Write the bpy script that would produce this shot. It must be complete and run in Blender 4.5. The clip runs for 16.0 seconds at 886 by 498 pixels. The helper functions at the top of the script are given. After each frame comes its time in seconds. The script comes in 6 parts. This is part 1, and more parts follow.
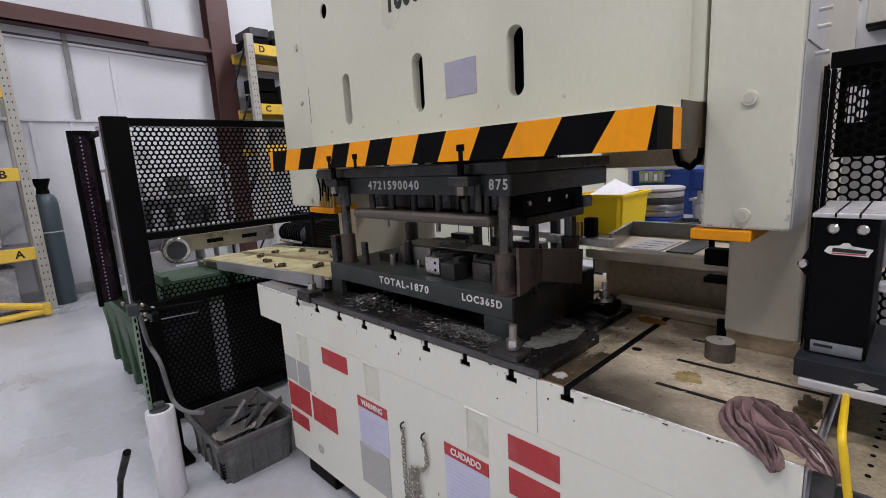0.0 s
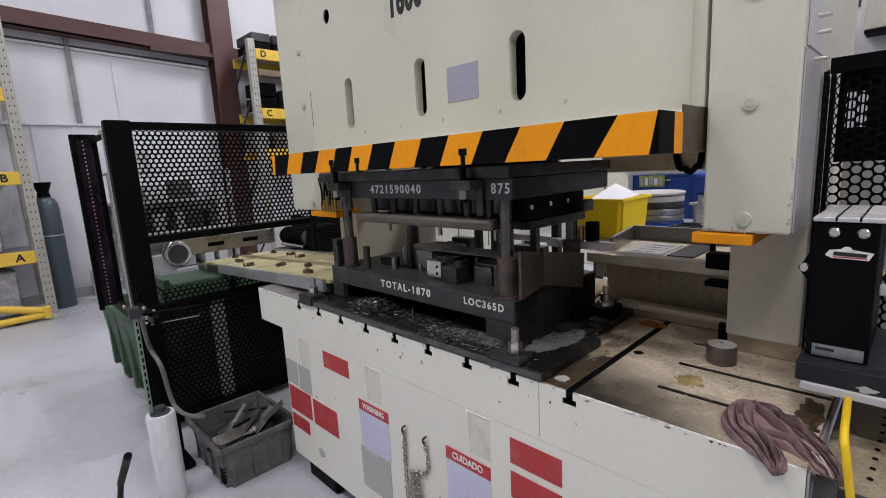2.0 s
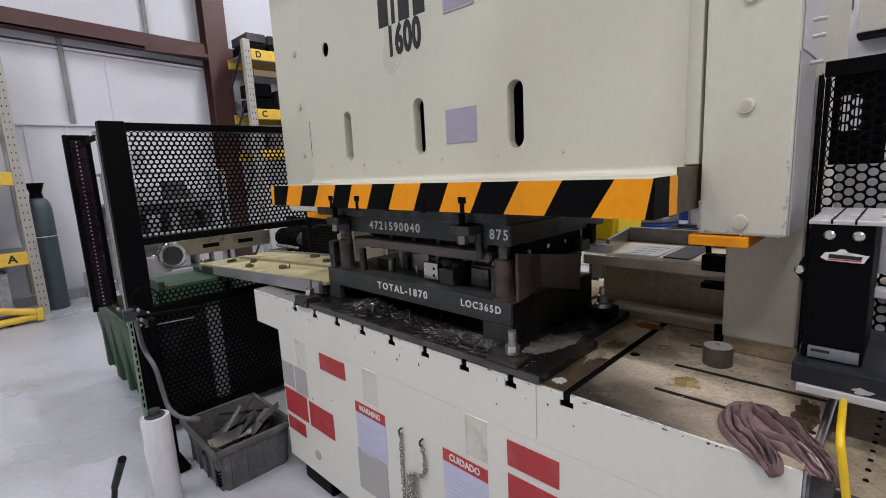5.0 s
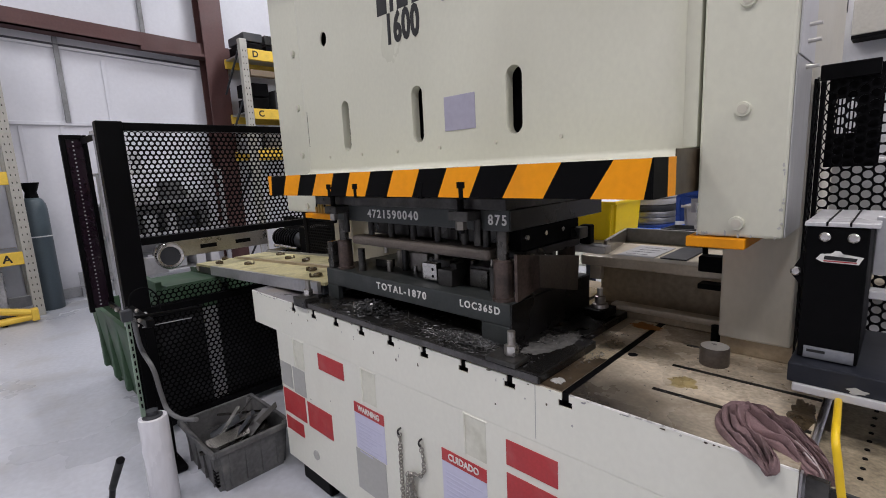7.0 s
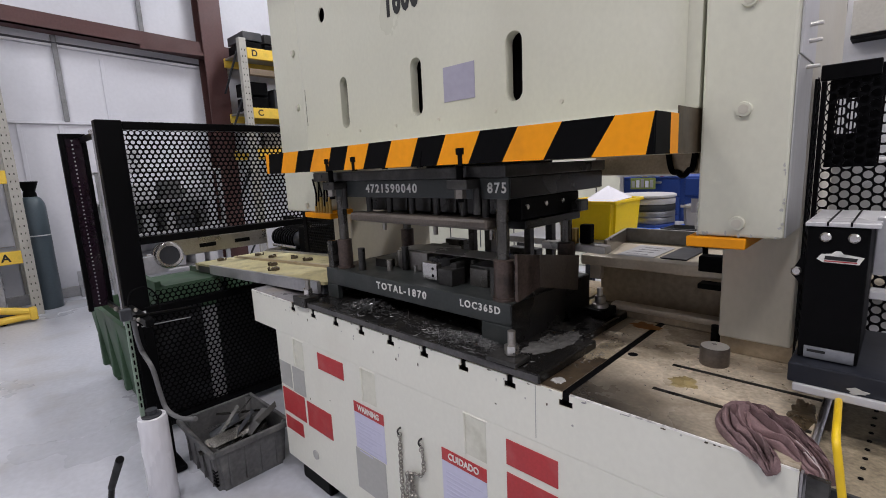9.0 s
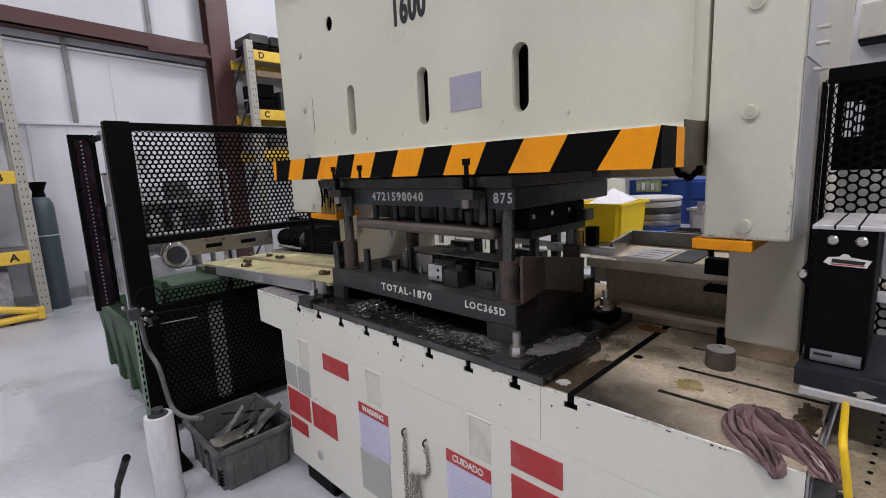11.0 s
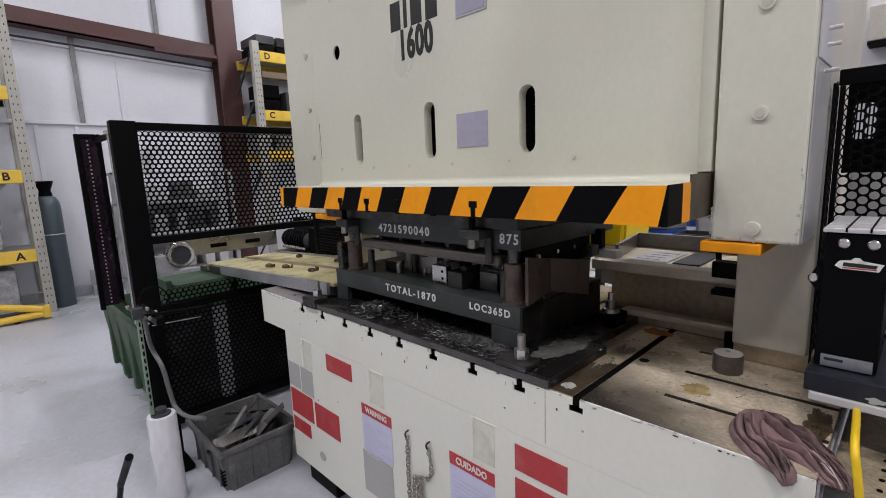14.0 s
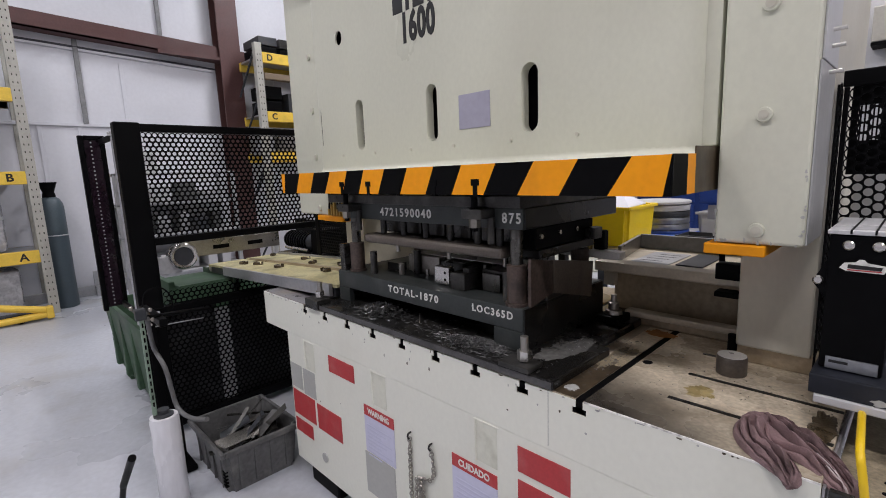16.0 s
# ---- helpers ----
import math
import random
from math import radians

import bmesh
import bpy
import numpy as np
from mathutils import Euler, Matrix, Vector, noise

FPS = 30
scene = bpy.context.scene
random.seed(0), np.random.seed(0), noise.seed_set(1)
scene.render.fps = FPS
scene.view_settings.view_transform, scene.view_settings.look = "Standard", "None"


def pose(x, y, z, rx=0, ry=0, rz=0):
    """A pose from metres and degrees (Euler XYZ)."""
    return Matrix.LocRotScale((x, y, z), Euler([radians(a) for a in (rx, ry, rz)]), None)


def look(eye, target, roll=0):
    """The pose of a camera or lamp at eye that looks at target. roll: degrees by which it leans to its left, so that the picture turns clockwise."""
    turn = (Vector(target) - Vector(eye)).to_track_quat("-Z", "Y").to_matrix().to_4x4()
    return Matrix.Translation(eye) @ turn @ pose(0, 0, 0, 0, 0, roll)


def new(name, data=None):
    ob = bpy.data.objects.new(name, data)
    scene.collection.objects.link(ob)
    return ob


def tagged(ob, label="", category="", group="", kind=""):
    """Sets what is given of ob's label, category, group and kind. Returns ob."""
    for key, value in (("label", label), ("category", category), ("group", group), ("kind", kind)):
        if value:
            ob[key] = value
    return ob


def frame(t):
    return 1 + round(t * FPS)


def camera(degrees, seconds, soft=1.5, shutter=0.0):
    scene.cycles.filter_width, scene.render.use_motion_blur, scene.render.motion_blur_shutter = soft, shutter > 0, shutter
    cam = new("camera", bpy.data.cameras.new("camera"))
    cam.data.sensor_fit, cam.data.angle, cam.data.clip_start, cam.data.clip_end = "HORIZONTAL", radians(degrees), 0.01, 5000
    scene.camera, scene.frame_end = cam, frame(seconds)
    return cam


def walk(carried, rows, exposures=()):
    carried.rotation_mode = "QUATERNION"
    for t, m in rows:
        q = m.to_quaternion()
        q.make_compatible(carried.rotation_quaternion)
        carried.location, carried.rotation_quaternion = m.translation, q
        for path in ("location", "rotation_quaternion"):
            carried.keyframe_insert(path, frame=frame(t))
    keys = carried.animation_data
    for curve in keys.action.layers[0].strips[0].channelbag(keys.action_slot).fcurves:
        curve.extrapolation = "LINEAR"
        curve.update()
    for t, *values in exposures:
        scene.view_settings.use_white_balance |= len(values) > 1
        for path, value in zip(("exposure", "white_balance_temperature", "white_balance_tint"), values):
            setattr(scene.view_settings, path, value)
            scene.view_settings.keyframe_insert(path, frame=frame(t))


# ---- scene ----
cam = camera(86.3, 16.0, soft=0.95)
PATH = [
    (0, (1.704, -0.841, 1.32), (0.295, 0.532, 0.961), -3.1),
    (0.5, (1.704, -0.847, 1.318), (0.293, 0.526, 0.967), -3.0),
    (1, (1.707, -0.851, 1.319), (0.296, 0.523, 0.972), -3.0),
    (1.5, (1.705, -0.85, 1.32), (0.295, 0.525, 0.975), -3.0),
    (2, (1.703, -0.849, 1.319), (0.293, 0.528, 0.978), -3.0),
    (2.5, (1.701, -0.849, 1.32), (0.292, 0.529, 0.981), -3.1),
    (3, (1.698, -0.848, 1.32), (0.291, 0.533, 0.982), -3.1),
    (3.5, (1.696, -0.847, 1.317), (0.292, 0.538, 0.982), -2.9),
    (4, (1.697, -0.848, 1.321), (0.295, 0.538, 0.982), -3.0),
    (6.5, (1.7, -0.857, 1.323), (0.311, 0.542, 0.986), -2.7),
    (7, (1.698, -0.86, 1.326), (0.312, 0.541, 0.987), -2.8),
    (7.5, (1.696, -0.863, 1.325), (0.313, 0.542, 0.987), -2.6),
    (8, (1.695, -0.865, 1.323), (0.312, 0.541, 0.987), -2.6),
    (8.5, (1.694, -0.863, 1.325), (0.312, 0.541, 0.986), -2.6),
    (9, (1.695, -0.862, 1.326), (0.312, 0.542, 0.985), -2.7),
    (11.5, (1.696, -0.868, 1.325), (0.296, 0.522, 0.994), -2.4),
    (12, (1.691, -0.865, 1.324), (0.29, 0.523, 0.994), -2.3),
    (12.5, (1.689, -0.862, 1.32), (0.285, 0.524, 0.995), -2.2),
    (13, (1.688, -0.863, 1.322), (0.281, 0.521, 0.993), -2.3),
    (13.5, (1.69, -0.863, 1.323), (0.282, 0.519, 0.997), -2.2),
    (14, (1.689, -0.864, 1.323), (0.28, 0.518, 0.998), -2.2),
    (14.5, (1.686, -0.863, 1.322), (0.276, 0.518, 0.999), -2.2),
    (15, (1.686, -0.86, 1.323), (0.274, 0.519, 0.999), -2.3),
    (15.5, (1.687, -0.862, 1.322), (0.272, 0.514, 1.001), -2.3),
    (16, (1.687, -0.865, 1.324), (0.272, 0.512, 1.004), -2.2),
]
walk(cam, [(t, look(eye, target, roll)) for t, eye, target, roll in PATH])

# ---- world and light: a closed hall under cool high-bay lamps ----
world = bpy.data.worlds.new("hall_world")
scene.world = world
world.use_nodes = True
world.node_tree.nodes["Background"].inputs[0].default_value = (0.6, 0.65, 0.75, 1)
world.node_tree.nodes["Background"].inputs[1].default_value = 0.08
scene.view_settings.exposure = 0.0


def lamp(x, y, z, sx, sy, watts, colour=(1.0, 0.97, 0.94)):
    d = bpy.data.lights.new("hall_lamp", "AREA")
    d.shape, d.size, d.size_y, d.energy, d.color = "RECTANGLE", sx, sy, watts, colour
    ob = new("hall_lamp", d)
    ob.matrix_world = pose(x, y, z)
    return ob


POWER = (26, 58, 58, 72, 62, 78, 40, 84)
LAMPS = [(-3.6, -0.6, 4.9), (-3.6, 2.6, 4.9), (-0.6, -2.2, 4.9), (-0.6, 2.9, 4.9), (2.2, -2.2, 4.9), (2.2, 2.9, 4.9), (-3.6, -3.8, 4.9), (4.6, -0.4, 4.9)]
for (lx, ly, lz), watts in zip(LAMPS, POWER):
    lamp(lx, ly, lz - 0.14, 1.15, 0.3, watts, (0.90, 0.92, 1.0) if lx < -2 else (1.0, 0.945, 0.985))


# ---- materials ----
def nodes_of(name):
    m = bpy.data.materials.new(name)
    m.use_nodes = True
    return m, m.node_tree.nodes, m.node_tree.links, m.node_tree.nodes["Principled BSDF"]


def mat(name, colour, rough=0.5, metal=0.0, grain=60.0, stain=4.0, vary=0.12, dirt=None, dirt_amount=0.45, dirt_scale=3.0, bump=0.05, coat=0.0, piece=0.0, streak=1.0, spec=0.5):
    """Two scales of variation on a base colour, a dirt or wear colour in patches, and fine relief."""
    m, n, l, b = nodes_of(name)
    tc = n.new("ShaderNodeTexCoord")
    mp = n.new("ShaderNodeMapping")
    mp.inputs["Scale"].default_value = (1, 1, streak)
    l.new(tc.outputs["Object"], mp.inputs["Vector"])

    def noise_node(scale, detail):
        t = n.new("ShaderNodeTexNoise")
        t.inputs["Scale"].default_value, t.inputs["Detail"].default_value = scale, detail
        l.new(mp.outputs[0], t.inputs["Vector"])
        return t
    big, small = noise_node(stain, 5), noise_node(grain, 3)
    add = n.new("ShaderNodeMath")
    add.operation = "ADD"
    l.new(big.outputs[0], add.inputs[0])
    l.new(small.outputs[0], add.inputs[1])
    last = add.outputs[0]
    if piece:
        info = n.new("ShaderNodeObjectInfo")
        mul = n.new("ShaderNodeMath")
        mul.operation = "MULTIPLY_ADD"
        l.new(info.outputs["Random"], mul.inputs[0])
        mul.inputs[1].default_value = piece
        l.new(last, mul.inputs[2])
        last = mul.outputs[0]
    ramp = n.new("ShaderNodeMapRange")
    ramp.inputs[1].default_value, ramp.inputs[2].default_value = 0.6, 1.4 + piece
    ramp.inputs[3].default_value, ramp.inputs[4].default_value = 1 - vary, 1 + vary
    l.new(last, ramp.inputs[0])
    col = n.new("ShaderNodeVectorMath")
    col.operation = "SCALE"
    col.inputs[0].default_value = colour
    l.new(ramp.outputs[0], col.inputs["Scale"])
    out = col.outputs[0]
    if dirt:
        d = noise_node(dirt_scale, 8)
        dr = n.new("ShaderNodeMapRange")
        dr.inputs[1].default_value, dr.inputs[2].default_value = 0.52, 0.72
        dr.inputs[4].default_value = dirt_amount
        l.new(d.outputs[0], dr.inputs[0])
        mix = n.new("ShaderNodeMix")
        mix.data_type = "RGBA"
        l.new(dr.outputs[0], mix.inputs["Factor"])
        l.new(out, mix.inputs["A"])
        mix.inputs["B"].default_value = (*dirt, 1)
        out = mix.outputs["Result"]
    l.new(out, b.inputs["Base Color"])
    rr = n.new("ShaderNodeMapRange")
    rr.inputs[1].default_value, rr.inputs[2].default_value = 0.3, 0.7
    rr.inputs[3].default_value, rr.inputs[4].default_value = max(0.03, rough - 0.12), min(1, rough + 0.12)
    l.new(big.outputs[0], rr.inputs[0])
    l.new(rr.outputs[0], b.inputs["Roughness"])
    b.inputs["Metallic"].default_value = metal
    b.inputs["Specular IOR Level"].default_value = spec
    b.inputs["Coat Weight"].default_value = coat
    if bump:
        bp = n.new("ShaderNodeBump")
        bp.inputs["Strength"].default_value, bp.inputs["Distance"].default_value = bump, 0.002
        l.new(small.outputs[0], bp.inputs["Height"])
        l.new(bp.outputs[0], b.inputs["Normal"])
    return m


CREAM = mat("cream_machine_enamel", (0.585, 0.585, 0.485), 0.38, grain=90, stain=2.5, vary=0.05, dirt=(0.44, 0.43, 0.35), dirt_amount=0.4, dirt_scale=1.8, bump=0.018, streak=0.7)
CREAM2 = mat("grey_cream_enamel", (0.55, 0.525, 0.44), 0.4, grain=90, stain=2.5, vary=0.06, dirt=(0.33, 0.32, 0.27), dirt_amount=0.4, bump=0.04, streak=0.5)
BEDWHITE = mat("white_bed_enamel", (0.735, 0.735, 0.655), 0.42, grain=70, stain=3, vary=0.04, dirt=(0.45, 0.42, 0.33), dirt_amount=0.3, dirt_scale=2.2, bump=0.03, streak=0.8)
ORANGE = mat("hazard_orange_paint", (0.90, 0.34, 0.006), 0.45, spec=0.25, vary=0.08, dirt=(0.40, 0.14, 0.02), dirt_amount=0.25, dirt_scale=8)
BLACKP = mat("hazard_black_paint", (0.0035, 0.0035, 0.004), 0.5, vary=0.25, bump=0.03, spec=0.05)
OILSTEEL = mat("oily_dark_die_steel", (0.036, 0.035, 0.033), 0.34, 0.5, grain=140, stain=9, vary=0.5, dirt=(0.13, 0.125, 0.115), dirt_amount=0.55, dirt_scale=16, bump=0.12)
TRAYM = mat("dark_blue_tray_paint", (0.012, 0.014, 0.020), 0.4, grain=90, vary=0.3, dirt=(0.06, 0.06, 0.065), dirt_amount=0.35, dirt_scale=14, spec=0.3)
# paler patches imitate lit background showing through the guard holes
BACKING = mat("lit_patch_backing_sheet", (0.018, 0.018, 0.020), 0.6, vary=0.5, stain=9, dirt=(0.08, 0.08, 0.085), dirt_amount=0.6, dirt_scale=7)
DIEGREY = mat("grey_green_die_shoe_paint", (0.030, 0.035, 0.034), 0.45, 0.1, grain=120, stain=8, vary=0.25, dirt=(0.075, 0.078, 0.074), dirt_amount=0.4, dirt_scale=14, bump=0.08)
STEEL = mat("worn_machined_steel", (0.36, 0.34, 0.31), 0.33, 0.85, grain=150, stain=7, vary=0.22, dirt=(0.12, 0.10, 0.08), dirt_amount=0.5, dirt_scale=6, bump=0.05)
BRIGHT = mat("bright_steel", (0.62, 0.60, 0.57), 0.25, 0.95, grain=150, stain=7, vary=0.15, bump=0.03)
BEDTOP = mat("oily_bed_top_steel", (0.42, 0.355, 0.265), 0.26, 0.25, grain=110, stain=5, vary=0.3, dirt=(0.20, 0.155, 0.10), dirt_amount=0.8, dirt_scale=6, bump=0.05)
BLACKPLATE = mat("oily_black_bolster_plate", (0.012, 0.0115, 0.011), 0.28, 0.15, spec=0.35, grain=90, stain=6, vary=0.3, dirt=(0.06, 0.054, 0.044), dirt_amount=0.5, dirt_scale=7, bump=0.06)
SLUDGE = mat("dried_oily_sludge", (0.30, 0.25, 0.17), 0.6, 0.1, grain=160, stain=20, vary=0.4, dirt=(0.06, 0.05, 0.035), dirt_amount=0.8, dirt_scale=18, bump=0.5)
PIN = mat("oily_guide_pin_steel", (0.12, 0.115, 0.105), 0.28, 0.8, grain=150, stain=9, vary=0.3, dirt=(0.03, 0.028, 0.025), dirt_amount=0.7, dirt_scale=14)
TAN = mat("tan_oiled_steel", (0.46, 0.38, 0.27), 0.35, 0.5, grain=120, vary=0.2, dirt=(0.2, 0.14, 0.07), dirt_amount=0.5, dirt_scale=9)
GUARD = mat("black_powder_coat", (0.003, 0.003, 0.0035), 0.42, grain=160, vary=0.25, bump=0.05, spec=0.07)
GUARD2 = mat("tinted_plastic_panel", (0.018, 0.010, 0.016), 0.12, vary=0.25, bump=0.0)
GREEN = mat("green_bin_paint", (0.038, 0.080, 0.043), 0.6, grain=40, stain=5, vary=0.3, dirt=(0.02, 0.035, 0.02), dirt_amount=0.7, dirt_scale=7, bump=0.15)
WOOD = mat("oil_soaked_belt", (0.54, 0.49, 0.27), 0.5, grain=90, stain=7, vary=0.3, dirt=(0.13, 0.12, 0.06), dirt_amount=0.8, dirt_scale=9, bump=0.08)
GALV = mat("galvanised_steel", (0.45, 0.45, 0.46), 0.4, 0.75, grain=60, stain=8, vary=0.15, dirt=(0.25, 0.24, 0.23), dirt_amount=0.4)
GREYPL = mat("grey_crate_plastic", (0.10, 0.10, 0.10), 0.5, grain=60, stain=9, vary=0.4, dirt=(0.20, 0.195, 0.185), dirt_amount=0.55, dirt_scale=13)
WRAP = mat("white_wrap_film", (0.68, 0.68, 0.715), 0.25, grain=40, stain=12, vary=0.12, bump=0.6, streak=0.3)
RED = mat("faded_red_sticker", (0.42, 0.035, 0.04), 0.5, grain=120, stain=10, vary=0.15, dirt=(0.50, 0.16, 0.15), dirt_amount=0.35, dirt_scale=14)
LILAC = mat("pale_lilac_paper", (0.55, 0.55, 0.70), 0.5, vary=0.05, bump=0.02)
GREYLAB = mat("grey_label", (0.40, 0.40, 0.38), 0.5, vary=0.08, bump=0.02)
LILACDARK = mat("lilac_grey_plate", (0.33, 0.32, 0.40), 0.45, vary=0.08, stain=14, bump=0.02)
INK = mat("grey_ink", (0.50, 0.50, 0.65), 0.6, vary=0.05, bump=0)
STENCIL = mat("white_stencil_paint", (0.72, 0.72, 0.68), 0.5, vary=0.1, dirt=(0.3, 0.3, 0.28), dirt_amount=0.5, dirt_scale=60, bump=0)
LETTER = mat("black_letter_film", (0.008, 0.008, 0.008), 0.45, vary=0.1, bump=0)
YELLOW = mat("yellow_beam_paint", (0.75, 0.50, 0.06), 0.45, vary=0.1, dirt=(0.4, 0.27, 0.06), dirt_amount=0.35, dirt_scale=8)
TUBY = mat("yellow_tub_plastic", (0.92, 0.66, 0.010), 0.4, vary=0.05, bump=0.02)
HOSEY = mat("yellow_hose_rubber", (0.75, 0.50, 0.01), 0.35, vary=0.06, bump=0.02)
HOSEG = mat("grey_hose_rubber", (0.13, 0.13, 0.13), 0.5, vary=0.1)
REDBROWN = mat("red_oxide_primer", (0.088, 0.036, 0.033), 0.55, grain=50, stain=4, vary=0.18, dirt=(0.06, 0.03, 0.028), dirt_amount=0.5)
LINER = mat("white_liner_sheet", (0.66, 0.66, 0.70), 0.5, grain=25, stain=1.2, vary=0.05, dirt=(0.52, 0.52, 0.55), dirt_amount=0.3, dirt_scale=1.5, bump=0.05)
SEAM = mat("dark_wall_cable", (0.05, 0.05, 0.06), 0.6, vary=0.1)
BOTTLE = mat("blue_grey_cylinder_paint", (0.062, 0.085, 0.10), 0.4, vary=0.12, stain=6, bump=0.03)
RACKW = mat("rack_upright_paint", (0.40, 0.385, 0.34), 0.45, vary=0.1, dirt=(0.3, 0.27, 0.22), dirt_amount=0.5, dirt_scale=9)
# the dark patches imitate shade in the deep creases
RAG = mat("mauve_shop_rag_cloth", (0.21, 0.135, 0.138), 0.9, grain=400, stain=14, vary=0.25, dirt=(0.055, 0.034, 0.034), dirt_amount=0.85, dirt_scale=24, bump=0.4)
BLUE = mat("blue_machine_paint", (0.02, 0.06, 0.28), 0.4, vary=0.1)
SCREEN = mat("pale_green_display", (0.28, 0.34, 0.10), 0.3)
COIL = mat("rolled_strip_steel", (0.30, 0.31, 0.33), 0.35, 0.8, vary=0.2, grain=80)
PAPER = mat("white_paper", (0.75, 0.75, 0.82), 0.6, vary=0.04, bump=0)
WHITEMETAL = mat("white_metal_lid", (0.52, 0.52, 0.53), 0.35, 0.1, vary=0.06)
DARKGREY = mat("dark_grey_sheet", (0.034, 0.037, 0.043), 0.45, 0.2, vary=0.2, dirt=(0.085, 0.08, 0.075), dirt_amount=0.4)
FLOORM = mat("sealed_concrete", (0.47, 0.485, 0.53), 0.32, grain=30, stain=1.1, vary=0.14, dirt=(0.32, 0.305, 0.28), dirt_amount=0.65, dirt_scale=1.9, bump=0.04)
HEM = mat("pale_rag_hem", (0.45, 0.38, 0.38), 0.9, vary=0.15, bump=0.2)
PALEGREEN = mat("pale_green_post_paint", (0.19, 0.26, 0.20), 0.5, vary=0.2, stain=9, dirt=(0.08, 0.11, 0.08), dirt_amount=0.5, dirt_scale=12)
# pale, barely metallic: the lamp highlight on strip and rail is in the colour
PALESTRIP = mat("pale_strip_steel", (0.74, 0.72, 0.68), 0.32, 0.35, grain=150, stain=9, vary=0.12, bump=0.03)
# grey that holds the shade on the side of the cream column
STRIPGREY = mat("shaded_column_side", (0.40, 0.40, 0.395), 0.42, 0.15, grain=140, stain=9, vary=0.14, streak=0.08, bump=0.03)
CEIL = mat("ceiling_liner", (0.66, 0.66, 0.66), 0.7, stain=1, vary=0.05)
CARD = mat("brown_cardboard", (0.20, 0.15, 0.10), 0.8, vary=0.12)
BRASS = mat("oily_brass", (0.42, 0.28, 0.09), 0.35, 0.9, vary=0.2)
PLASTIC = mat("clear_wrapped_pallet", (0.42, 0.42, 0.44), 0.25, stain=14, grain=40, vary=0.3, bump=0.4)
RUST = mat("rusty_oil_stain", (0.42, 0.17, 0.035), 0.5, vary=0.3, stain=20)
GREASE = mat("brown_grease_on_steel", (0.07, 0.05, 0.03), 0.4, 0.2, stain=14, vary=0.5, dirt=(0.02, 0.015, 0.01), dirt_amount=0.8, dirt_scale=12)
PLATEEDGE = mat("scuffed_plate_edge", (0.085, 0.082, 0.082), 0.42, 0.3, grain=130, stain=12, vary=0.4, dirt=(0.02, 0.019, 0.018), dirt_amount=0.7, dirt_scale=15, bump=0.1)
EDGEWHITE = mat("chipped_white_edge", (0.82, 0.81, 0.77), 0.4, grain=200, stain=30, vary=0.1, dirt=(0.16, 0.15, 0.14), dirt_amount=0.9, dirt_scale=55)
WEAR = mat("dull_worn_steel", (0.30, 0.29, 0.30), 0.34, 0.35, grain=120, stain=7, vary=0.3, dirt=(0.36, 0.30, 0.22), dirt_amount=0.6, dirt_scale=8)
# bed enamel toned down for the shade of a recess, plus dirt
POCKET = mat("shaded_pocket_enamel", (0.64, 0.64, 0.55), 0.5, vary=0.08, dirt=(0.3, 0.29, 0.2), dirt_amount=0.5, dirt_scale=12)
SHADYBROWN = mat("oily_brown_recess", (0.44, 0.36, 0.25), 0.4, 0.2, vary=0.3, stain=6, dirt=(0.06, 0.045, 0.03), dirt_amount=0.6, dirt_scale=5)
STRIPBAR = mat("brown_oiled_bar_steel", (0.125, 0.105, 0.088), 0.42, 0.35, grain=140, stain=10, vary=0.3, dirt=(0.05, 0.042, 0.036), dirt_amount=0.5, dirt_scale=12, bump=0.06)
RUSTY = mat("rust_tinted_oily_steel", (0.085, 0.062, 0.052), 0.4, 0.4, grain=120, stain=18, vary=0.5, dirt=(0.02, 0.017, 0.015), dirt_amount=0.8, dirt_scale=20, bump=0.15)
# oil film whose base colour is greyed to carry the reflected sheen
FILM = mat("oil_film_with_sheen", (0.16, 0.157, 0.15), 0.16, 0.3, stain=14, vary=0.5, dirt=(0.03, 0.028, 0.025), dirt_amount=0.8, dirt_scale=22)
SLUDGEDARK = mat("dark_oily_sludge", (0.075, 0.055, 0.032), 0.3, 0.1, grain=160, stain=20, vary=0.5, dirt=(0.20, 0.15, 0.09), dirt_amount=0.6, dirt_scale=16, bump=0.4)
OILY = mat("yellow_oil_smear", (0.34, 0.265, 0.12), 0.25, 0.1, stain=25, vary=0.4)
CHIPMAT = mat("oily_steel_slivers", (0.13, 0.13, 0.13), 0.34, 0.75, grain=200, vary=0.5, dirt=(0.04, 0.04, 0.04), dirt_amount=0.8, dirt_scale=60, bump=0.1)
FEEDTAN = mat("pale_tan_feed_paint", (0.63, 0.56, 0.44), 0.4, 0.15, grain=110, stain=5, vary=0.15, dirt=(0.26, 0.21, 0.14), dirt_amount=0.5, dirt_scale=8)
BLUEHOSE = mat("bright_blue_hose", (0.05, 0.16, 0.72), 0.35, vary=0.06)


def glow(name, colour, power):
    m, n, l, b = nodes_of(name)
    b.inputs["Emission Color"].default_value, b.inputs["Emission Strength"].default_value = (*colour, 1), power
    b.inputs["Base Color"].default_value = (0.8, 0.8, 0.8, 1)
    return m


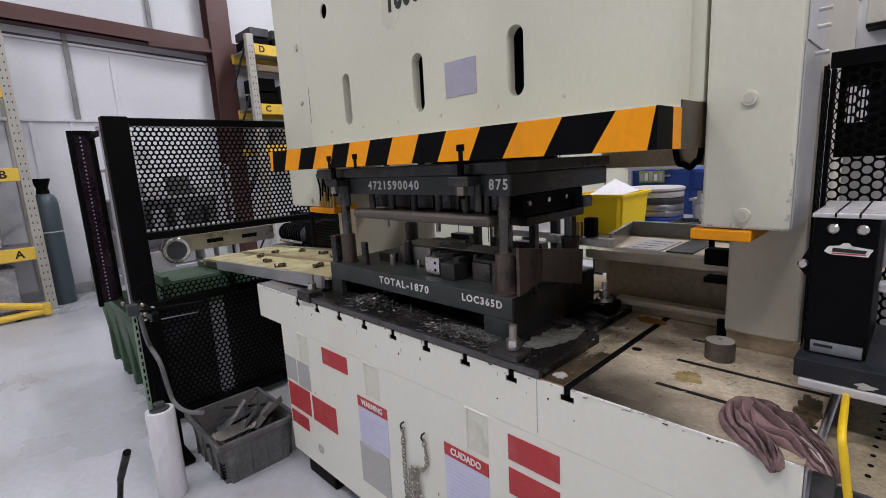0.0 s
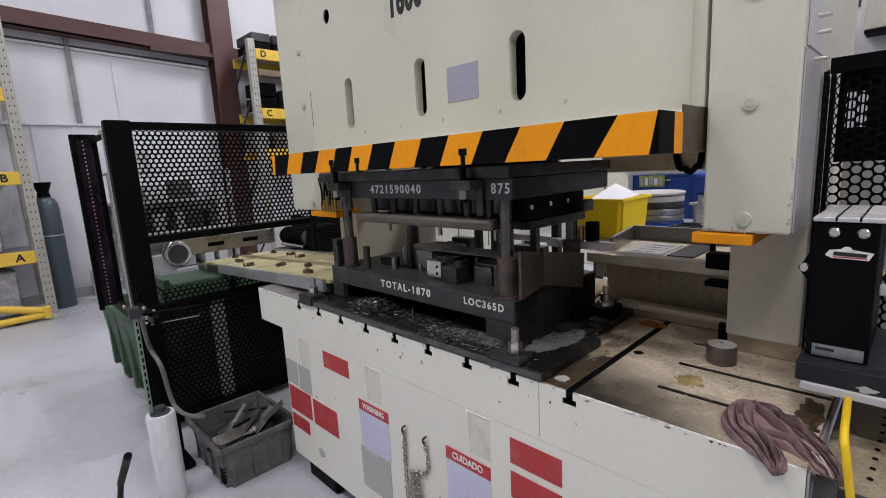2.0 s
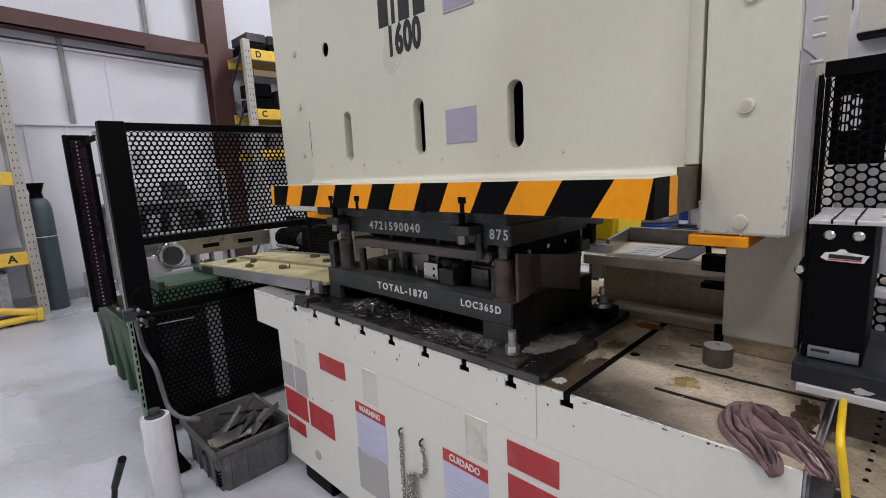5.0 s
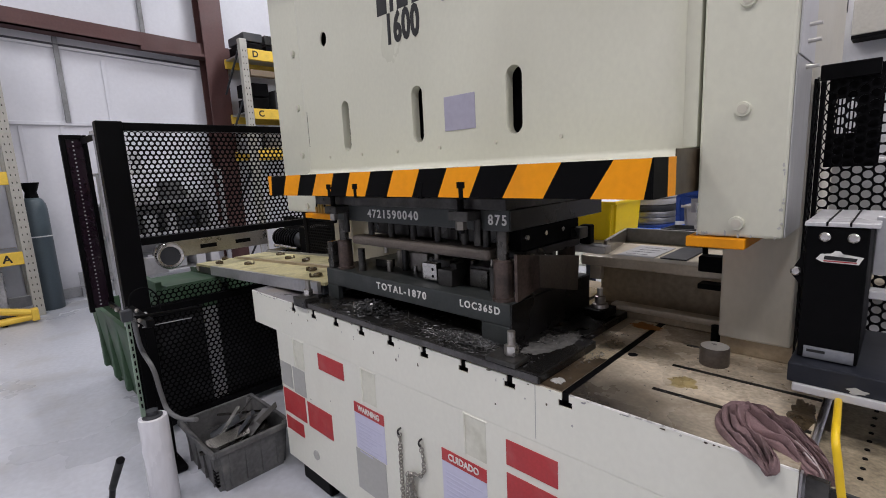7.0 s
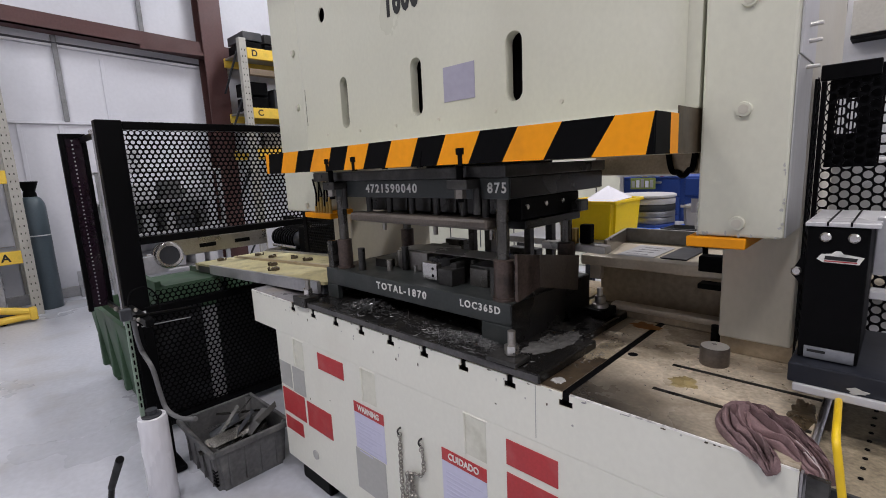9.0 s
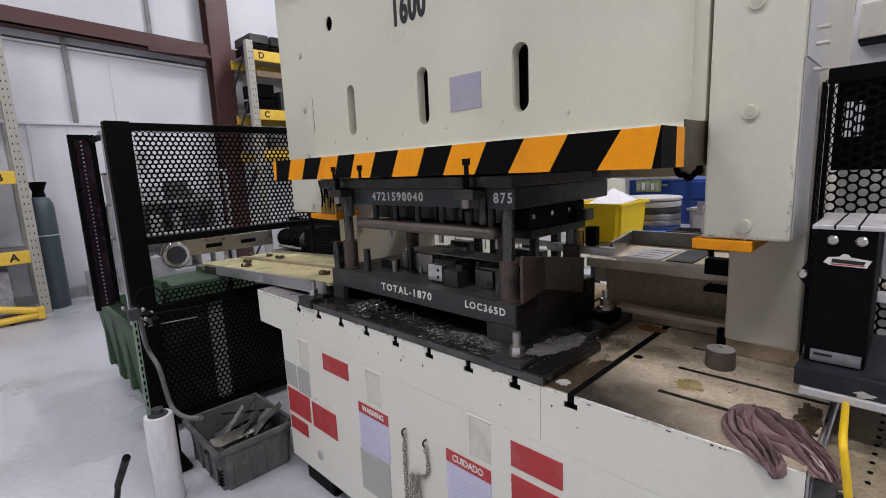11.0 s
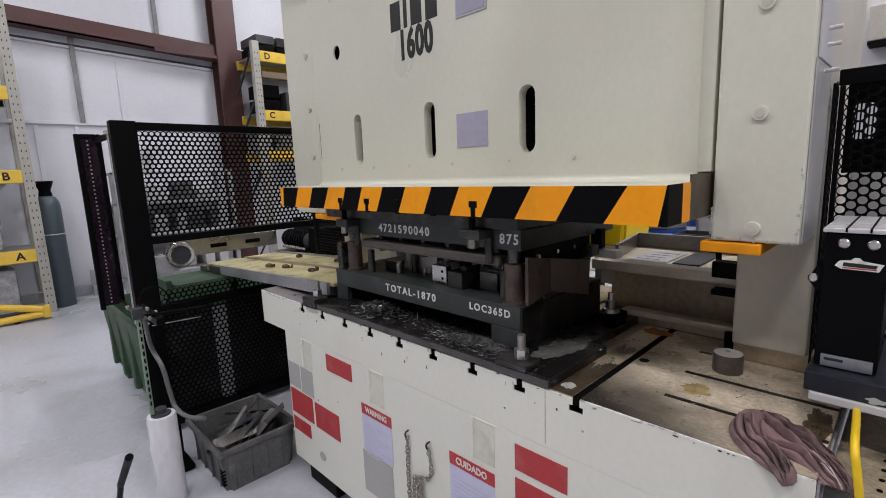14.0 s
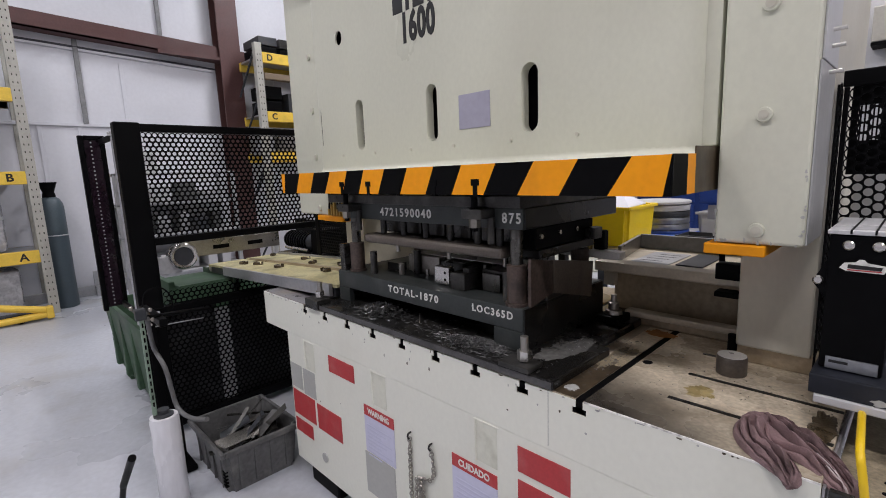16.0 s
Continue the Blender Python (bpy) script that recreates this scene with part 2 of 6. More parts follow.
def stain_and_sheen_bed():
    """Tan oiled steel. Oil stain and the fall-off of the sheen, both in the colour, fade from the front edge and the
    last slot.
    """
    m = mat("oil_stain_and_sheen_bed_plate", (0.66, 0.57, 0.435), 0.28, 0.08, spec=0.35, grain=110, stain=5, vary=0.35, dirt=(0.20, 0.155, 0.10), dirt_amount=0.7, dirt_scale=7, bump=0.05)
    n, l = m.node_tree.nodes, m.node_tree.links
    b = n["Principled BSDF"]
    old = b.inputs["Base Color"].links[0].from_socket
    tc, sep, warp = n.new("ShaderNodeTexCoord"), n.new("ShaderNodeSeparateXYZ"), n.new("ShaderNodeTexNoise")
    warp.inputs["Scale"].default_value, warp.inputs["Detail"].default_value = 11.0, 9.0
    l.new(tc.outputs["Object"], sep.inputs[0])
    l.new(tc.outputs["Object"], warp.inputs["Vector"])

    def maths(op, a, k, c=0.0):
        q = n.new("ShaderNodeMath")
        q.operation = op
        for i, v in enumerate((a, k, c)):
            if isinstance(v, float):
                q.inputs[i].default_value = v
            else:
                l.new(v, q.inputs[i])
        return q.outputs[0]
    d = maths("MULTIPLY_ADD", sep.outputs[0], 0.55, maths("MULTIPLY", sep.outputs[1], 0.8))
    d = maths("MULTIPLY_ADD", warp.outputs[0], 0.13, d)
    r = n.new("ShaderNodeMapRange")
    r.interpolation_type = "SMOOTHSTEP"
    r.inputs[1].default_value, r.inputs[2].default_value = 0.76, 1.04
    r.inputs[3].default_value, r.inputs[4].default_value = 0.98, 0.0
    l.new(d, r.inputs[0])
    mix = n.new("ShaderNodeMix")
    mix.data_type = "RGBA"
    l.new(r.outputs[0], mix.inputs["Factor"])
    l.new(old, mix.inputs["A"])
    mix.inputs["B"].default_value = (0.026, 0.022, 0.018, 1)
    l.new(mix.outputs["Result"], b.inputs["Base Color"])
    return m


STAIN_SHEEN = stain_and_sheen_bed()
SHELFGREY = mat("grey_shelf_sheet", (0.22, 0.22, 0.225), 0.5, vary=0.3, stain=3, dirt=(0.10, 0.095, 0.09), dirt_amount=0.5, dirt_scale=5)
LAMPGLOW = glow("lamp_diffuser", (1.0, 0.98, 0.95), 9.0)


# ---- building blocks ----
def bx(bm, x0, x1, y0, y1, z0, z1, bevel=0.0, m=None):
    """Adds a box to bm; m turns or shifts it."""
    vs = [bm.verts.new((x, y, z)) for x in (x0, x1) for y in (y0, y1) for z in (z0, z1)]
    fs = [bm.faces.new([vs[i] for i in q]) for q in ((0, 1, 3, 2), (4, 6, 7, 5), (0, 4, 5, 1), (2, 3, 7, 6), (0, 2, 6, 4), (1, 5, 7, 3))]
    if bevel:
        es = {e for f in fs for e in f.edges}
        r = bmesh.ops.bevel(bm, geom=list(es), offset=bevel, segments=2, affect="EDGES", profile=0.5)
        vs = list({v for f in r["faces"] for v in f.verts} | {v for v in vs if v.is_valid})
    if m is not None:
        bmesh.ops.transform(bm, matrix=m, verts=[v for v in vs if v.is_valid])
    return bm


def box(x0, x1, y0, y1, z0, z1, bevel=0.0, m=None):
    return bx(bmesh.new(), x0, x1, y0, y1, z0, z1, bevel, m)


def rod(bm, a, b, r, r2=None, seg=16):
    """Adds a capped round bar from a to b."""
    a, b = Vector(a), Vector(b)
    q = (b - a).to_track_quat("Z", "Y").to_matrix().to_4x4()
    m = Matrix.Translation((a + b) / 2) @ q
    bmesh.ops.create_cone(bm, cap_ends=True, segments=seg, radius1=r, radius2=r if r2 is None else r2, depth=(b - a).length, matrix=m)
    return bm


def lathe(bm, at, profile, seg=24):
    """Turns (radius, height) pairs round the upright axis at the place given."""
    rings = []
    for r, z in profile:
        rings.append([bm.verts.new((at[0] + r * math.cos(2 * math.pi * k / seg), at[1] + r * math.sin(2 * math.pi * k / seg), at[2] + z)) for k in range(seg)])
    for p, q in zip(rings, rings[1:]):
        for k in range(seg):
            bm.faces.new((p[k], p[(k + 1) % seg], q[(k + 1) % seg], q[k]))
    if profile[0][0] > 1e-4:
        bm.faces.new(rings[0][::-1])
    if profile[-1][0] > 1e-4:
        bm.faces.new(rings[-1])
    return bm


def prism(bm, outline, y0, y1):
    """Extrudes an outline of (x, z) pairs from y0 to y1."""
    a = [bm.verts.new((x, y0, z)) for x, z in outline]
    b = [bm.verts.new((x, y1, z)) for x, z in outline]
    bm.faces.new(a)
    bm.faces.new(b[::-1])
    k = len(a)
    for i in range(k):
        bm.faces.new((a[i], b[i], b[(i + 1) % k], a[(i + 1) % k]))
    return bm


def tube(bm, pts, r, seg=10):
    """A round hose along smooth points."""
    P = [Vector(p) for p in pts]
    out = []
    for i in range(len(P) - 1):
        p0, p1, p2, p3 = P[max(i - 1, 0)], P[i], P[i + 1], P[min(i + 2, len(P) - 1)]
        for k in range(8):
            t = k / 8
            out.append(0.5 * ((2 * p1) + (p2 - p0) * t + (2 * p0 - 5 * p1 + 4 * p2 - p3) * t * t + (3 * p1 - p0 - 3 * p2 + p3) * t ** 3))
    out.append(P[-1])
    rings, side = [], None
    for i, p in enumerate(out):
        d = (out[min(i + 1, len(out) - 1)] - out[max(i - 1, 0)]).normalized()
        if side is None:
            side = d.orthogonal().normalized()
        side = (side - d * side.dot(d)).normalized()
        up = d.cross(side)
        rings.append([bm.verts.new(p + r * (math.cos(2 * math.pi * k / seg) * side + math.sin(2 * math.pi * k / seg) * up)) for k in range(seg)])
    for p, q in zip(rings, rings[1:]):
        for k in range(seg):
            bm.faces.new((p[k], p[(k + 1) % seg], q[(k + 1) % seg], q[k]))
    bm.faces.new(rings[0][::-1])
    bm.faces.new(rings[-1])
    return bm


def perforated(bm, u0, u1, v0, v1, pitch, hole, place, thick=0.002):
    """A sheet of round holes in staggered rows; place(u, v, w) gives the point, w through the sheet."""
    row = pitch * 0.866
    nv = max(1, int((v1 - v0) / row))
    nu = max(1, int((u1 - u0) / pitch))
    cache = {}

    def vert(u, v, w):
        k = (round(u, 4), round(v, 4), w)
        if k not in cache:
            cache[k] = bm.verts.new(place(u, v, w))
        return cache[k]
    for j in range(nv):
        for i in range(nu):
            cu, cv = u0 + (i + 0.5 + 0.5 * (j % 2)) * pitch, v0 + (j + 0.5) * row
            if cu + pitch / 2 > u1 + pitch * 0.51:
                continue
            outer, inner = [], []
            for k in range(12):
                a = math.pi / 6 * k + math.pi / 6
                rad = pitch / math.sqrt(3) * (1 if k % 2 == 0 else math.cos(math.pi / 6))
                outer.append((cu + rad * math.cos(a), cv + rad * math.sin(a)))
                inner.append((cu + hole / 2 * math.cos(a), cv + hole / 2 * math.sin(a)))
            for w in (0, thick):
                ou, inn = [vert(*p, w) for p in outer], [vert(*p, w) for p in inner]
                for k in range(12):
                    q = (ou[k], ou[(k + 1) % 12], inn[(k + 1) % 12], inn[k])
                    bm.faces.new(q if w else q[::-1])
            a0, a1 = [vert(*p, 0) for p in inner], [vert(*p, thick) for p in inner]
            for k in range(12):
                bm.faces.new((a0[k], a0[(k + 1) % 12], a1[(k + 1) % 12], a1[k]))
    return bm


def part(name, bm, material, parent, label="", smooth=False):
    """Links a bmesh as one mesh under a thing or a part."""
    me = bpy.data.meshes.new(name)
    bmesh.ops.recalc_face_normals(bm, faces=bm.faces)
    bm.to_mesh(me)
    bm.free()
    me.materials.append(material)
    if smooth:
        me.polygons.foreach_set("use_smooth", [True] * len(me.polygons))
        me.set_sharp_from_angle(angle=radians(40))
    ob = new(name, me)
    ob.parent = parent
    if label:
        ob["label"] = label
    return ob


def thing(name, label, category, group="", kind=""):
    return tagged(new(name), label, category, group, kind)


def solid(name, bm, material, label, category, group="", kind="", smooth=False):
    return tagged(part(name, bm, material, None, "", smooth), label, category, group, kind)


def words(text, height, material, parent, m, name="lettering", depth=0.0008, stretch=1.0, bold=0.0, spacing=1.0):
    """Flat raised lettering in the built-in font; m carries the x-y plane of the text into place."""
    c = bpy.data.curves.new(name, "FONT")
    c.body, c.size, c.extrude, c.align_x, c.align_y, c.offset = text, height / 0.7, depth, "CENTER", "CENTER", bold
    c.resolution_u, c.space_character = 3, spacing
    tmp = new(name, c)
    me = bpy.data.meshes.new_from_object(tmp.evaluated_get(bpy.context.evaluated_depsgraph_get()))
    bpy.data.objects.remove(tmp)
    me.transform(m @ Matrix.Diagonal((stretch, 1, 1, 1)))
    me.materials.clear()
    me.materials.append(material)
    ob = new(name, me)
    ob.parent = parent
    return ob


FRONT = pose(0, 0, 0, 90, 0, 0)  # lettering that faces -y
EAST = pose(0, 0, 0, 90, 0, 90)  # lettering that faces +x


def at_front(x, y, z, tilt=0):
    return Matrix.Translation((x, y, z)) @ FRONT @ pose(0, 0, 0, 0, 0, tilt)


# ---- the hall ----
XW = -5.4  # liner wall behind the racks
solid("floor", box(XW - 0.2, 8, -7, 8, -0.2, 0.0), FLOORM, "pale sealed concrete floor with faint stains", "floor", kind="structure")
solid("ceiling", box(XW - 0.2, 8, -7, 8, 5.2, 5.4), CEIL, "white lined hall ceiling", "ceiling", kind="structure")
solid("wall_west", box(XW - 0.2, XW, -7, 8, 0, 5.2), LINER, "white sheet-lined hall wall", "wall", kind="structure")
solid("wall_north", box(XW, 8, 7.8, 8, 0, 5.2), LINER, "white sheet-lined hall wall", "wall", kind="structure")
solid("wall_east", box(7.8, 8, -7, 7.8, 0, 5.2), LINER, "white sheet-lined hall wall", "wall", kind="structure")
solid("wall_south", box(XW, 7.8, -7, -6.8, 0, 5.2), LINER, "white sheet-lined hall wall", "wall", kind="structure")

for lx, ly, lz in LAMPS:
    t = thing("ceiling_light", "white rectangular high-bay hall light, lit", "ceiling light", "hall lights")
    part("housing", box(lx - 0.62, lx + 0.62, ly - 0.2, ly + 0.2, lz - 0.05, lz + 0.3, 0.01), WHITEMETAL, t)
    part("diffuser", box(lx - 0.58, lx + 0.58, ly - 0.16, ly + 0.16, lz - 0.058, lz - 0.052), LAMPGLOW, t)

# wall steel: column, girt, battens, liner seams, conduits
steel = thing("steel_column", "red-oxide primed steel wall column", "column", kind="structure")
bm = bmesh.new()
for x0, x1, y0, y1 in ((-5.38, -5.36, 1.74, 2.02), (-5.36, -5.17, 1.87, 1.89), (-5.17, -5.15, 1.74, 2.02)):
    bx(bm, x0, x1, y0, y1, 0, 5.2, 0.002)
part("flanged_section", bm, REDBROWN, steel)
girt = thing("wall_girt", "red-oxide primed steel wall girt", "girt", kind="structure")
bm = bmesh.new()
bx(bm, -5.38, -5.20, -5, 7.5, 2.92, 2.94)
bx(bm, -5.22, -5.20, -5, 7.5, 2.92, 3.08)
bx(bm, -5.38, -5.20, -5, 7.5, 3.08, 3.10)
for v in bm.verts:
    v.co.z += 0.05 * (1.9 - v.co.y)
part("channel", bm, REDBROWN, girt)
bm = bmesh.new()
bx(bm, -5.20, -5.16, 1.0, 1.74, 2.93, 2.97)
part("brace", bm, REDBROWN, girt)
solid("wall_cable", rod(bmesh.new(), (-5.37, -5, 3.16), (-5.37, 1.74, 2.845), 0.012), SEAM, "dark cable run along the wall", "cable", kind="structure")
for y, z0, z1 in ((0.19, 2.05, 3.0), (1.10, 3.1, 5.1), (-1.9, 2.05, 3.0), (3.2, 0, 5.1), (4.5, 0, 5.1)):
    solid("wall_batten", box(-5.39, -5.36, y - 0.025, y + 0.025, z0, z1, 0.004), SHELFGREY, "grey metal batten on the liner wall", "batten", kind="structure")
for y in (-1.3, -0.25, 0.12, 0.62, 2.6, 3.7):
    solid("liner_seam", box(-5.398, -5.388, y - 0.02, y + 0.02, 0.05, 2.03 if y < 0.3 else 2.8, 0.003), LINER, "folded seam of white wall liner sheets", "seam", kind="structure")
solid("liner_rail", box(-5.398, -5.372, -6.5, 1.72, 2.02, 2.06, 0.004), LINER, "white rail over the lower wall liner", "rail", kind="structure")
bm = box(-5.398, -5.372, -6.5, 1.72, 2.80, 2.86, 0.004)
for v in bm.verts:
    v.co.z += 0.05 * (1.72 - v.co.y)
solid("liner_rail", bm, LINER, "white rail under the wall girt", "rail", kind="structure")
solid("wall_base", box(-5.398, -5.36, -6.5, 7.5, 0.0, 0.12, 0.006), GALV, "grey base strip of the liner wall", "baseboard", kind="structure")



# ---- the press: bed, bolster, columns ----
BT = 0.825  # top of the bolster
PT = 0.852  # top of the black plates under the die
press = thing("stamping_press", "large cream-painted mechanical stamping press with oily bed", "press")
part("bed_body", box(-0.175, 1.613, 0.0005, 0.95, 0.105, 0.682, 0.004), BEDWHITE, press, "white painted lower bed")


def slot_outline():
    """Front outline of the bolster with T-slots cut into its top edge."""
    pts = [(-0.37, 0.682), (1.613, 0.682), (1.613, BT)]
    for k in range(8, -1, -1):
        x = 0.15 * k
        pts += [(x + 0.009, BT), (x + 0.009, BT - 0.016), (x + 0.017, BT - 0.016), (x + 0.017, BT - 0.031), (x - 0.017, BT - 0.031), (x - 0.017, BT - 0.016), (x - 0.009, BT - 0.016), (x - 0.009, BT)]
    pts += [(-0.37, BT)]
    return pts


bm = prism(bmesh.new(), slot_outline(), 0.0, 0.003)
part("bolster_face", bm, BEDWHITE, press, "white bolster edge with T-slots")
bm = prism(bmesh.new(), [(x, z + (0.003 if z == BT else 0)) for x, z in slot_outline()], 0.0035, 0.95)
bolster = part("bolster", bm, BEDTOP, press, "oily steel bolster with T-slots")
# black filler stands in for the shade inside the open T-slots
bm = bmesh.new()
for k in range(9):
    x = 0.15 * k
    bx(bm, x - 0.0088, x + 0.0088, 0.004, 0.94, BT - 0.028, BT + (0.0026 if k == 8 else -0.003))
    bx(bm, x - 0.0165, x + 0.0165, 0.004, 0.02, BT - 0.0305, BT - 0.0165)
tagged(part("slot_grime", bm, BLACKP, bolster), kind="stuff")
for q in ((0.10, 1.137, -0.003, 0.272), (0.10, 1.098, 0.284, 0.56)):
    part("sub_plate", box(*q, BT + 0.0032, PT, 0.004), BLACKPLATE, press, "oily black plate under the die")
part("plate_edge", box(0.104, 1.133, -0.0048, -0.0032, BT + 0.006, PT - 0.004, 0.0006), PLATEEDGE, press, "scuffed grey front edge of the black plate")
for x0, x1 in ((1.212, 1.6125), (-0.368, -0.012)):
    part("worn_edge", box(x0, x1, -0.0006, 0.0024, BT - 0.0005, BT + 0.0034, 0.0005), EDGEWHITE, press, "chipped pale edge of the bed top")
part("column_plinth", box(1.3855, 1.60, 0.446, 0.95, BT + 0.0035, 0.872, 0.004), TAN, press, "oily steel plinth under the column")
part("bed_plate", box(1.2095, 1.612, 0.0030, 0.56, BT + 0.0028, BT + 0.0038, 0.0004), STAIN_SHEEN, press, "oil-stained steel bed top with its fading sheen put into the colour")
part("end_plate", box(-0.366, 0.016, 0.004, 0.30, BT + 0.003, BT + 0.006, 0.001), WEAR, press)
part("stained_strip", box(1.1265, 1.1905, 0.2205, 0.56, BT + 0.0028, BT + 0.0045, 0.0004), STAIN_SHEEN, press)
part("greasy_strip", box(1.1265, 1.1905, 0.0030, 0.22, BT + 0.0028, BT + 0.0045, 0.0004), GREASE, press)
part("end_cover", box(1.6135, 1.618, 0.002, 0.95, 0.11, BT - 0.003, 0.001), WEAR, press, "oily dark steel end cover")
for x0, x1 in ((-0.12, 0.10), (1.3, 1.52)):
    part("foot", box(x0, x1, 0.03, 0.3, 0.0, 0.105, 0.01), BLACKP, press, "black machine foot")
    part("foot", box(x0, x1, 0.65, 0.92, 0.0, 0.105, 0.01), BLACKP, press, "black machine foot")
# lifting pockets on the front, with hooded frames
for x in (-0.03, 0.43, 0.895):
    bm = bmesh.new()
    bx(bm, x - 0.003, x + 0.003, -0.006, 0.001, 0.553, 0.677, 0.001)
    bx(bm, x, x + 0.08, -0.002, 0.001, 0.673, 0.676, 0.0008)
    k = part("lifting_pocket", bm, BEDWHITE, press)
    part("pocket_gap", box(x - 0.0052, x - 0.0032, -0.0012, 0.0003, 0.557, 0.672), GREASE, k)
    # flat patch coloured like the shaded hollow of the pocket
    part("pocket_inside", box(x + 0.003, x + 0.074, -0.0006, 0.0004, 0.556, 0.671), POCKET, k)
rnd = random.Random(77)
for _ in range(46):
    x, z = rnd.uniform(-0.36, 1.6), BT - abs(rnd.gauss(0.0, 0.0025)) - 0.0015
    w, h = rnd.uniform(0.002, 0.010), rnd.uniform(0.001, 0.003)
    if min(abs(x - 0.15 * k) for k in range(9)) > 0.03:
        o = [(x + w * math.cos(a) * rnd.uniform(0.5, 1.1), min(BT - 0.0002, z + h * math.sin(a) * rnd.uniform(0.5, 1.1))) for a in (0, 0.9, 1.8, 2.7, 3.6, 4.5, 5.4)]
        part("paint_chip", prism(bmesh.new(), o, -0.0007, 0.0008), (GREASE, GREYLAB, WEAR)[rnd.randint(0, 2)], press)
for _ in range(34):
    near_slot = rnd.random() < 0.6
    x = 0.15 * rnd.randint(0, 8) + rnd.uniform(-0.05, 0.05) if near_slot else rnd.uniform(-0.1, 1.6)
    z = BT - abs(rnd.gauss(0.0, 0.035)) - 0.006 if near_slot else rnd.uniform(0.2, 0.82)
    w, h = rnd.uniform(0.001, 0.004), rnd.uniform(0.0015, 0.007)
    o = [(x + w * math.cos(a) * rnd.uniform(0.5, 1.1), z + h * math.sin(a) * rnd.uniform(0.5, 1.1)) for a in (0, 0.9, 1.8, 2.7, 3.6, 4.5, 5.4)]
    part("paint_chip", prism(bmesh.new(), o, -0.0007, 0.0008), (GREASE, GREYLAB, GREASE)[rnd.randint(0, 2)], press)
bm = bmesh.new()
bx(bm, 1.122, 1.1235, -0.0008, 0.0, 0.69, BT)
part("joint", bm, GREYLAB, press)


def sticker(x0, x1, z0, z1, material, name="sticker", y=0.0):
    return part(name, box(x0, x1, y - 0.0016, y, z0, z1), material, press)


for q in ((0.153, 0.322, 0.595, 0.660), (1.035, 1.181, 0.585, 0.654), (1.035, 1.181, 0.490, 0.563),
          (-0.162, 0.018, 0.320, 0.430), (0.036, 0.213, 0.318, 0.425), (-0.160, -0.016, 0.240, 0.300)):
    sticker(*q, RED, "warning_sticker", 0.0004)
for q in ((-0.166, -0.072, 0.444, 0.550), (-0.060, 0.035, 0.437, 0.549), (0.363, 0.530, 0.200, 0.358)):
    sticker(*q, GREYLAB, "worn_sticker", 0.0004)
for x0, x1, zt, zb, word in ((0.372, 0.537, 0.538, 0.362, "WARNING"), (0.803, 0.968, 0.537, 0.32, "CUIDADO")):
    s = sticker(x0, x1, zb, zt - 0.038, LILAC, "safety_notice", 0.0004)
    h = part("heading", box(x0, x1, -0.0014, 0.0004, zt - 0.038, zt), RED, s)
    words(word, 0.020, STENCIL, s, at_front((x0 + x1) / 2, -0.0016, zt - 0.019), stretch=0.86, bold=0.0008)
    bm = bmesh.new()
    for k in range(9):
        bx(bm, x0 + 0.015, x1 - 0.015 - 0.03 * (k % 3), -0.0018, -0.001, zt - 0.075 - 0.014 * k, zt - 0.070 - 0.014 * k)
    part("print", bm, INK, s)
part("plug", rod(bmesh.new(), (0.07, 0.006, 0.20), (0.07, -0.004, 0.20), 0.02), GREYLAB, press)

# columns and gib covers; the far pair closes the frame behind
for sx, name in ((1, "right"), (-1, "left")):
    def mx(a, b):
        return (a, b) if sx > 0 else (1.2 - b, 1.2 - a)
    x0, x1 = mx(1.385, 1.535)
    part("column", box(x0, x1, 0.4305, 0.95, 0.8725 if sx > 0 else BT + 0.003, 2.9, 0.006), CREAM2, press)
    x0, x1 = mx(1.3755, 1.531)
    if sx < 0:
        x0 = -0.44
    part("gib_cover", box(x0, x1, 0.25, 0.43, 1.155, 2.9, 0.006), CREAM, press)
    x0, x1 = mx(1.357, 1.470)
    part("cover_lip", box(x0, x1, 0.243, 0.43, 1.130, 1.153, 0.003), ORANGE, press, "orange painted lower lip")
    for z in (1.184, 1.411, 1.614, 1.84):
        x = 1.452 if sx > 0 else 1.2 - 1.452
        b = part("cover_bolt", rod(bmesh.new(), (x, 0.252, z), (x, 0.243, z), 0.0155, 0.0135, 24), CREAM, press)
        part("bolt_socket", rod(bmesh.new(), (x, 0.2435, z), (x, 0.2415, z), 0.009, 0.009, 20), CREAM2, b)
rnd = random.Random(19)
for _ in range(26):
    side = rnd.random()
    if side < 0.4:
        x, z = 1.374 + abs(rnd.gauss(0, 0.003)), 1.156 + abs(rnd.gauss(0, 0.05))
    elif side < 0.7:
        x, z = 1.529 - abs(rnd.gauss(0, 0.003)), 1.156 + abs(rnd.gauss(0, 0.06))
    else:
        x, z = rnd.uniform(1.375, 1.528), 1.157 + abs(rnd.gauss(0, 0.003))
    w, h = rnd.uniform(0.001, 0.005), rnd.uniform(0.002, 0.008)
    o = [(x + w * math.cos(a) * rnd.uniform(0.4, 1.1), z + h * math.sin(a) * rnd.uniform(0.4, 1.1)) for a in (0, 0.7, 1.4, 2.1, 2.8, 3.5, 4.2, 4.9, 5.6)]
    part("paint_chip", prism(bmesh.new(), o, 0.2494, 0.252), GREYLAB, press)
# added strip: shade of the column side as grey colour
part("side_strip", box(1.5315, 1.5345, 0.256, 0.428, 1.158, 1.50, 0.001), STRIPGREY, press, "grey strip standing in for the shaded column side")
part("side_shield", box(1.5315, 1.5355, 0.27, 0.44, 1.503, 2.4, 0.001), WHITEMETAL, press, "pale shield plate on the column side")
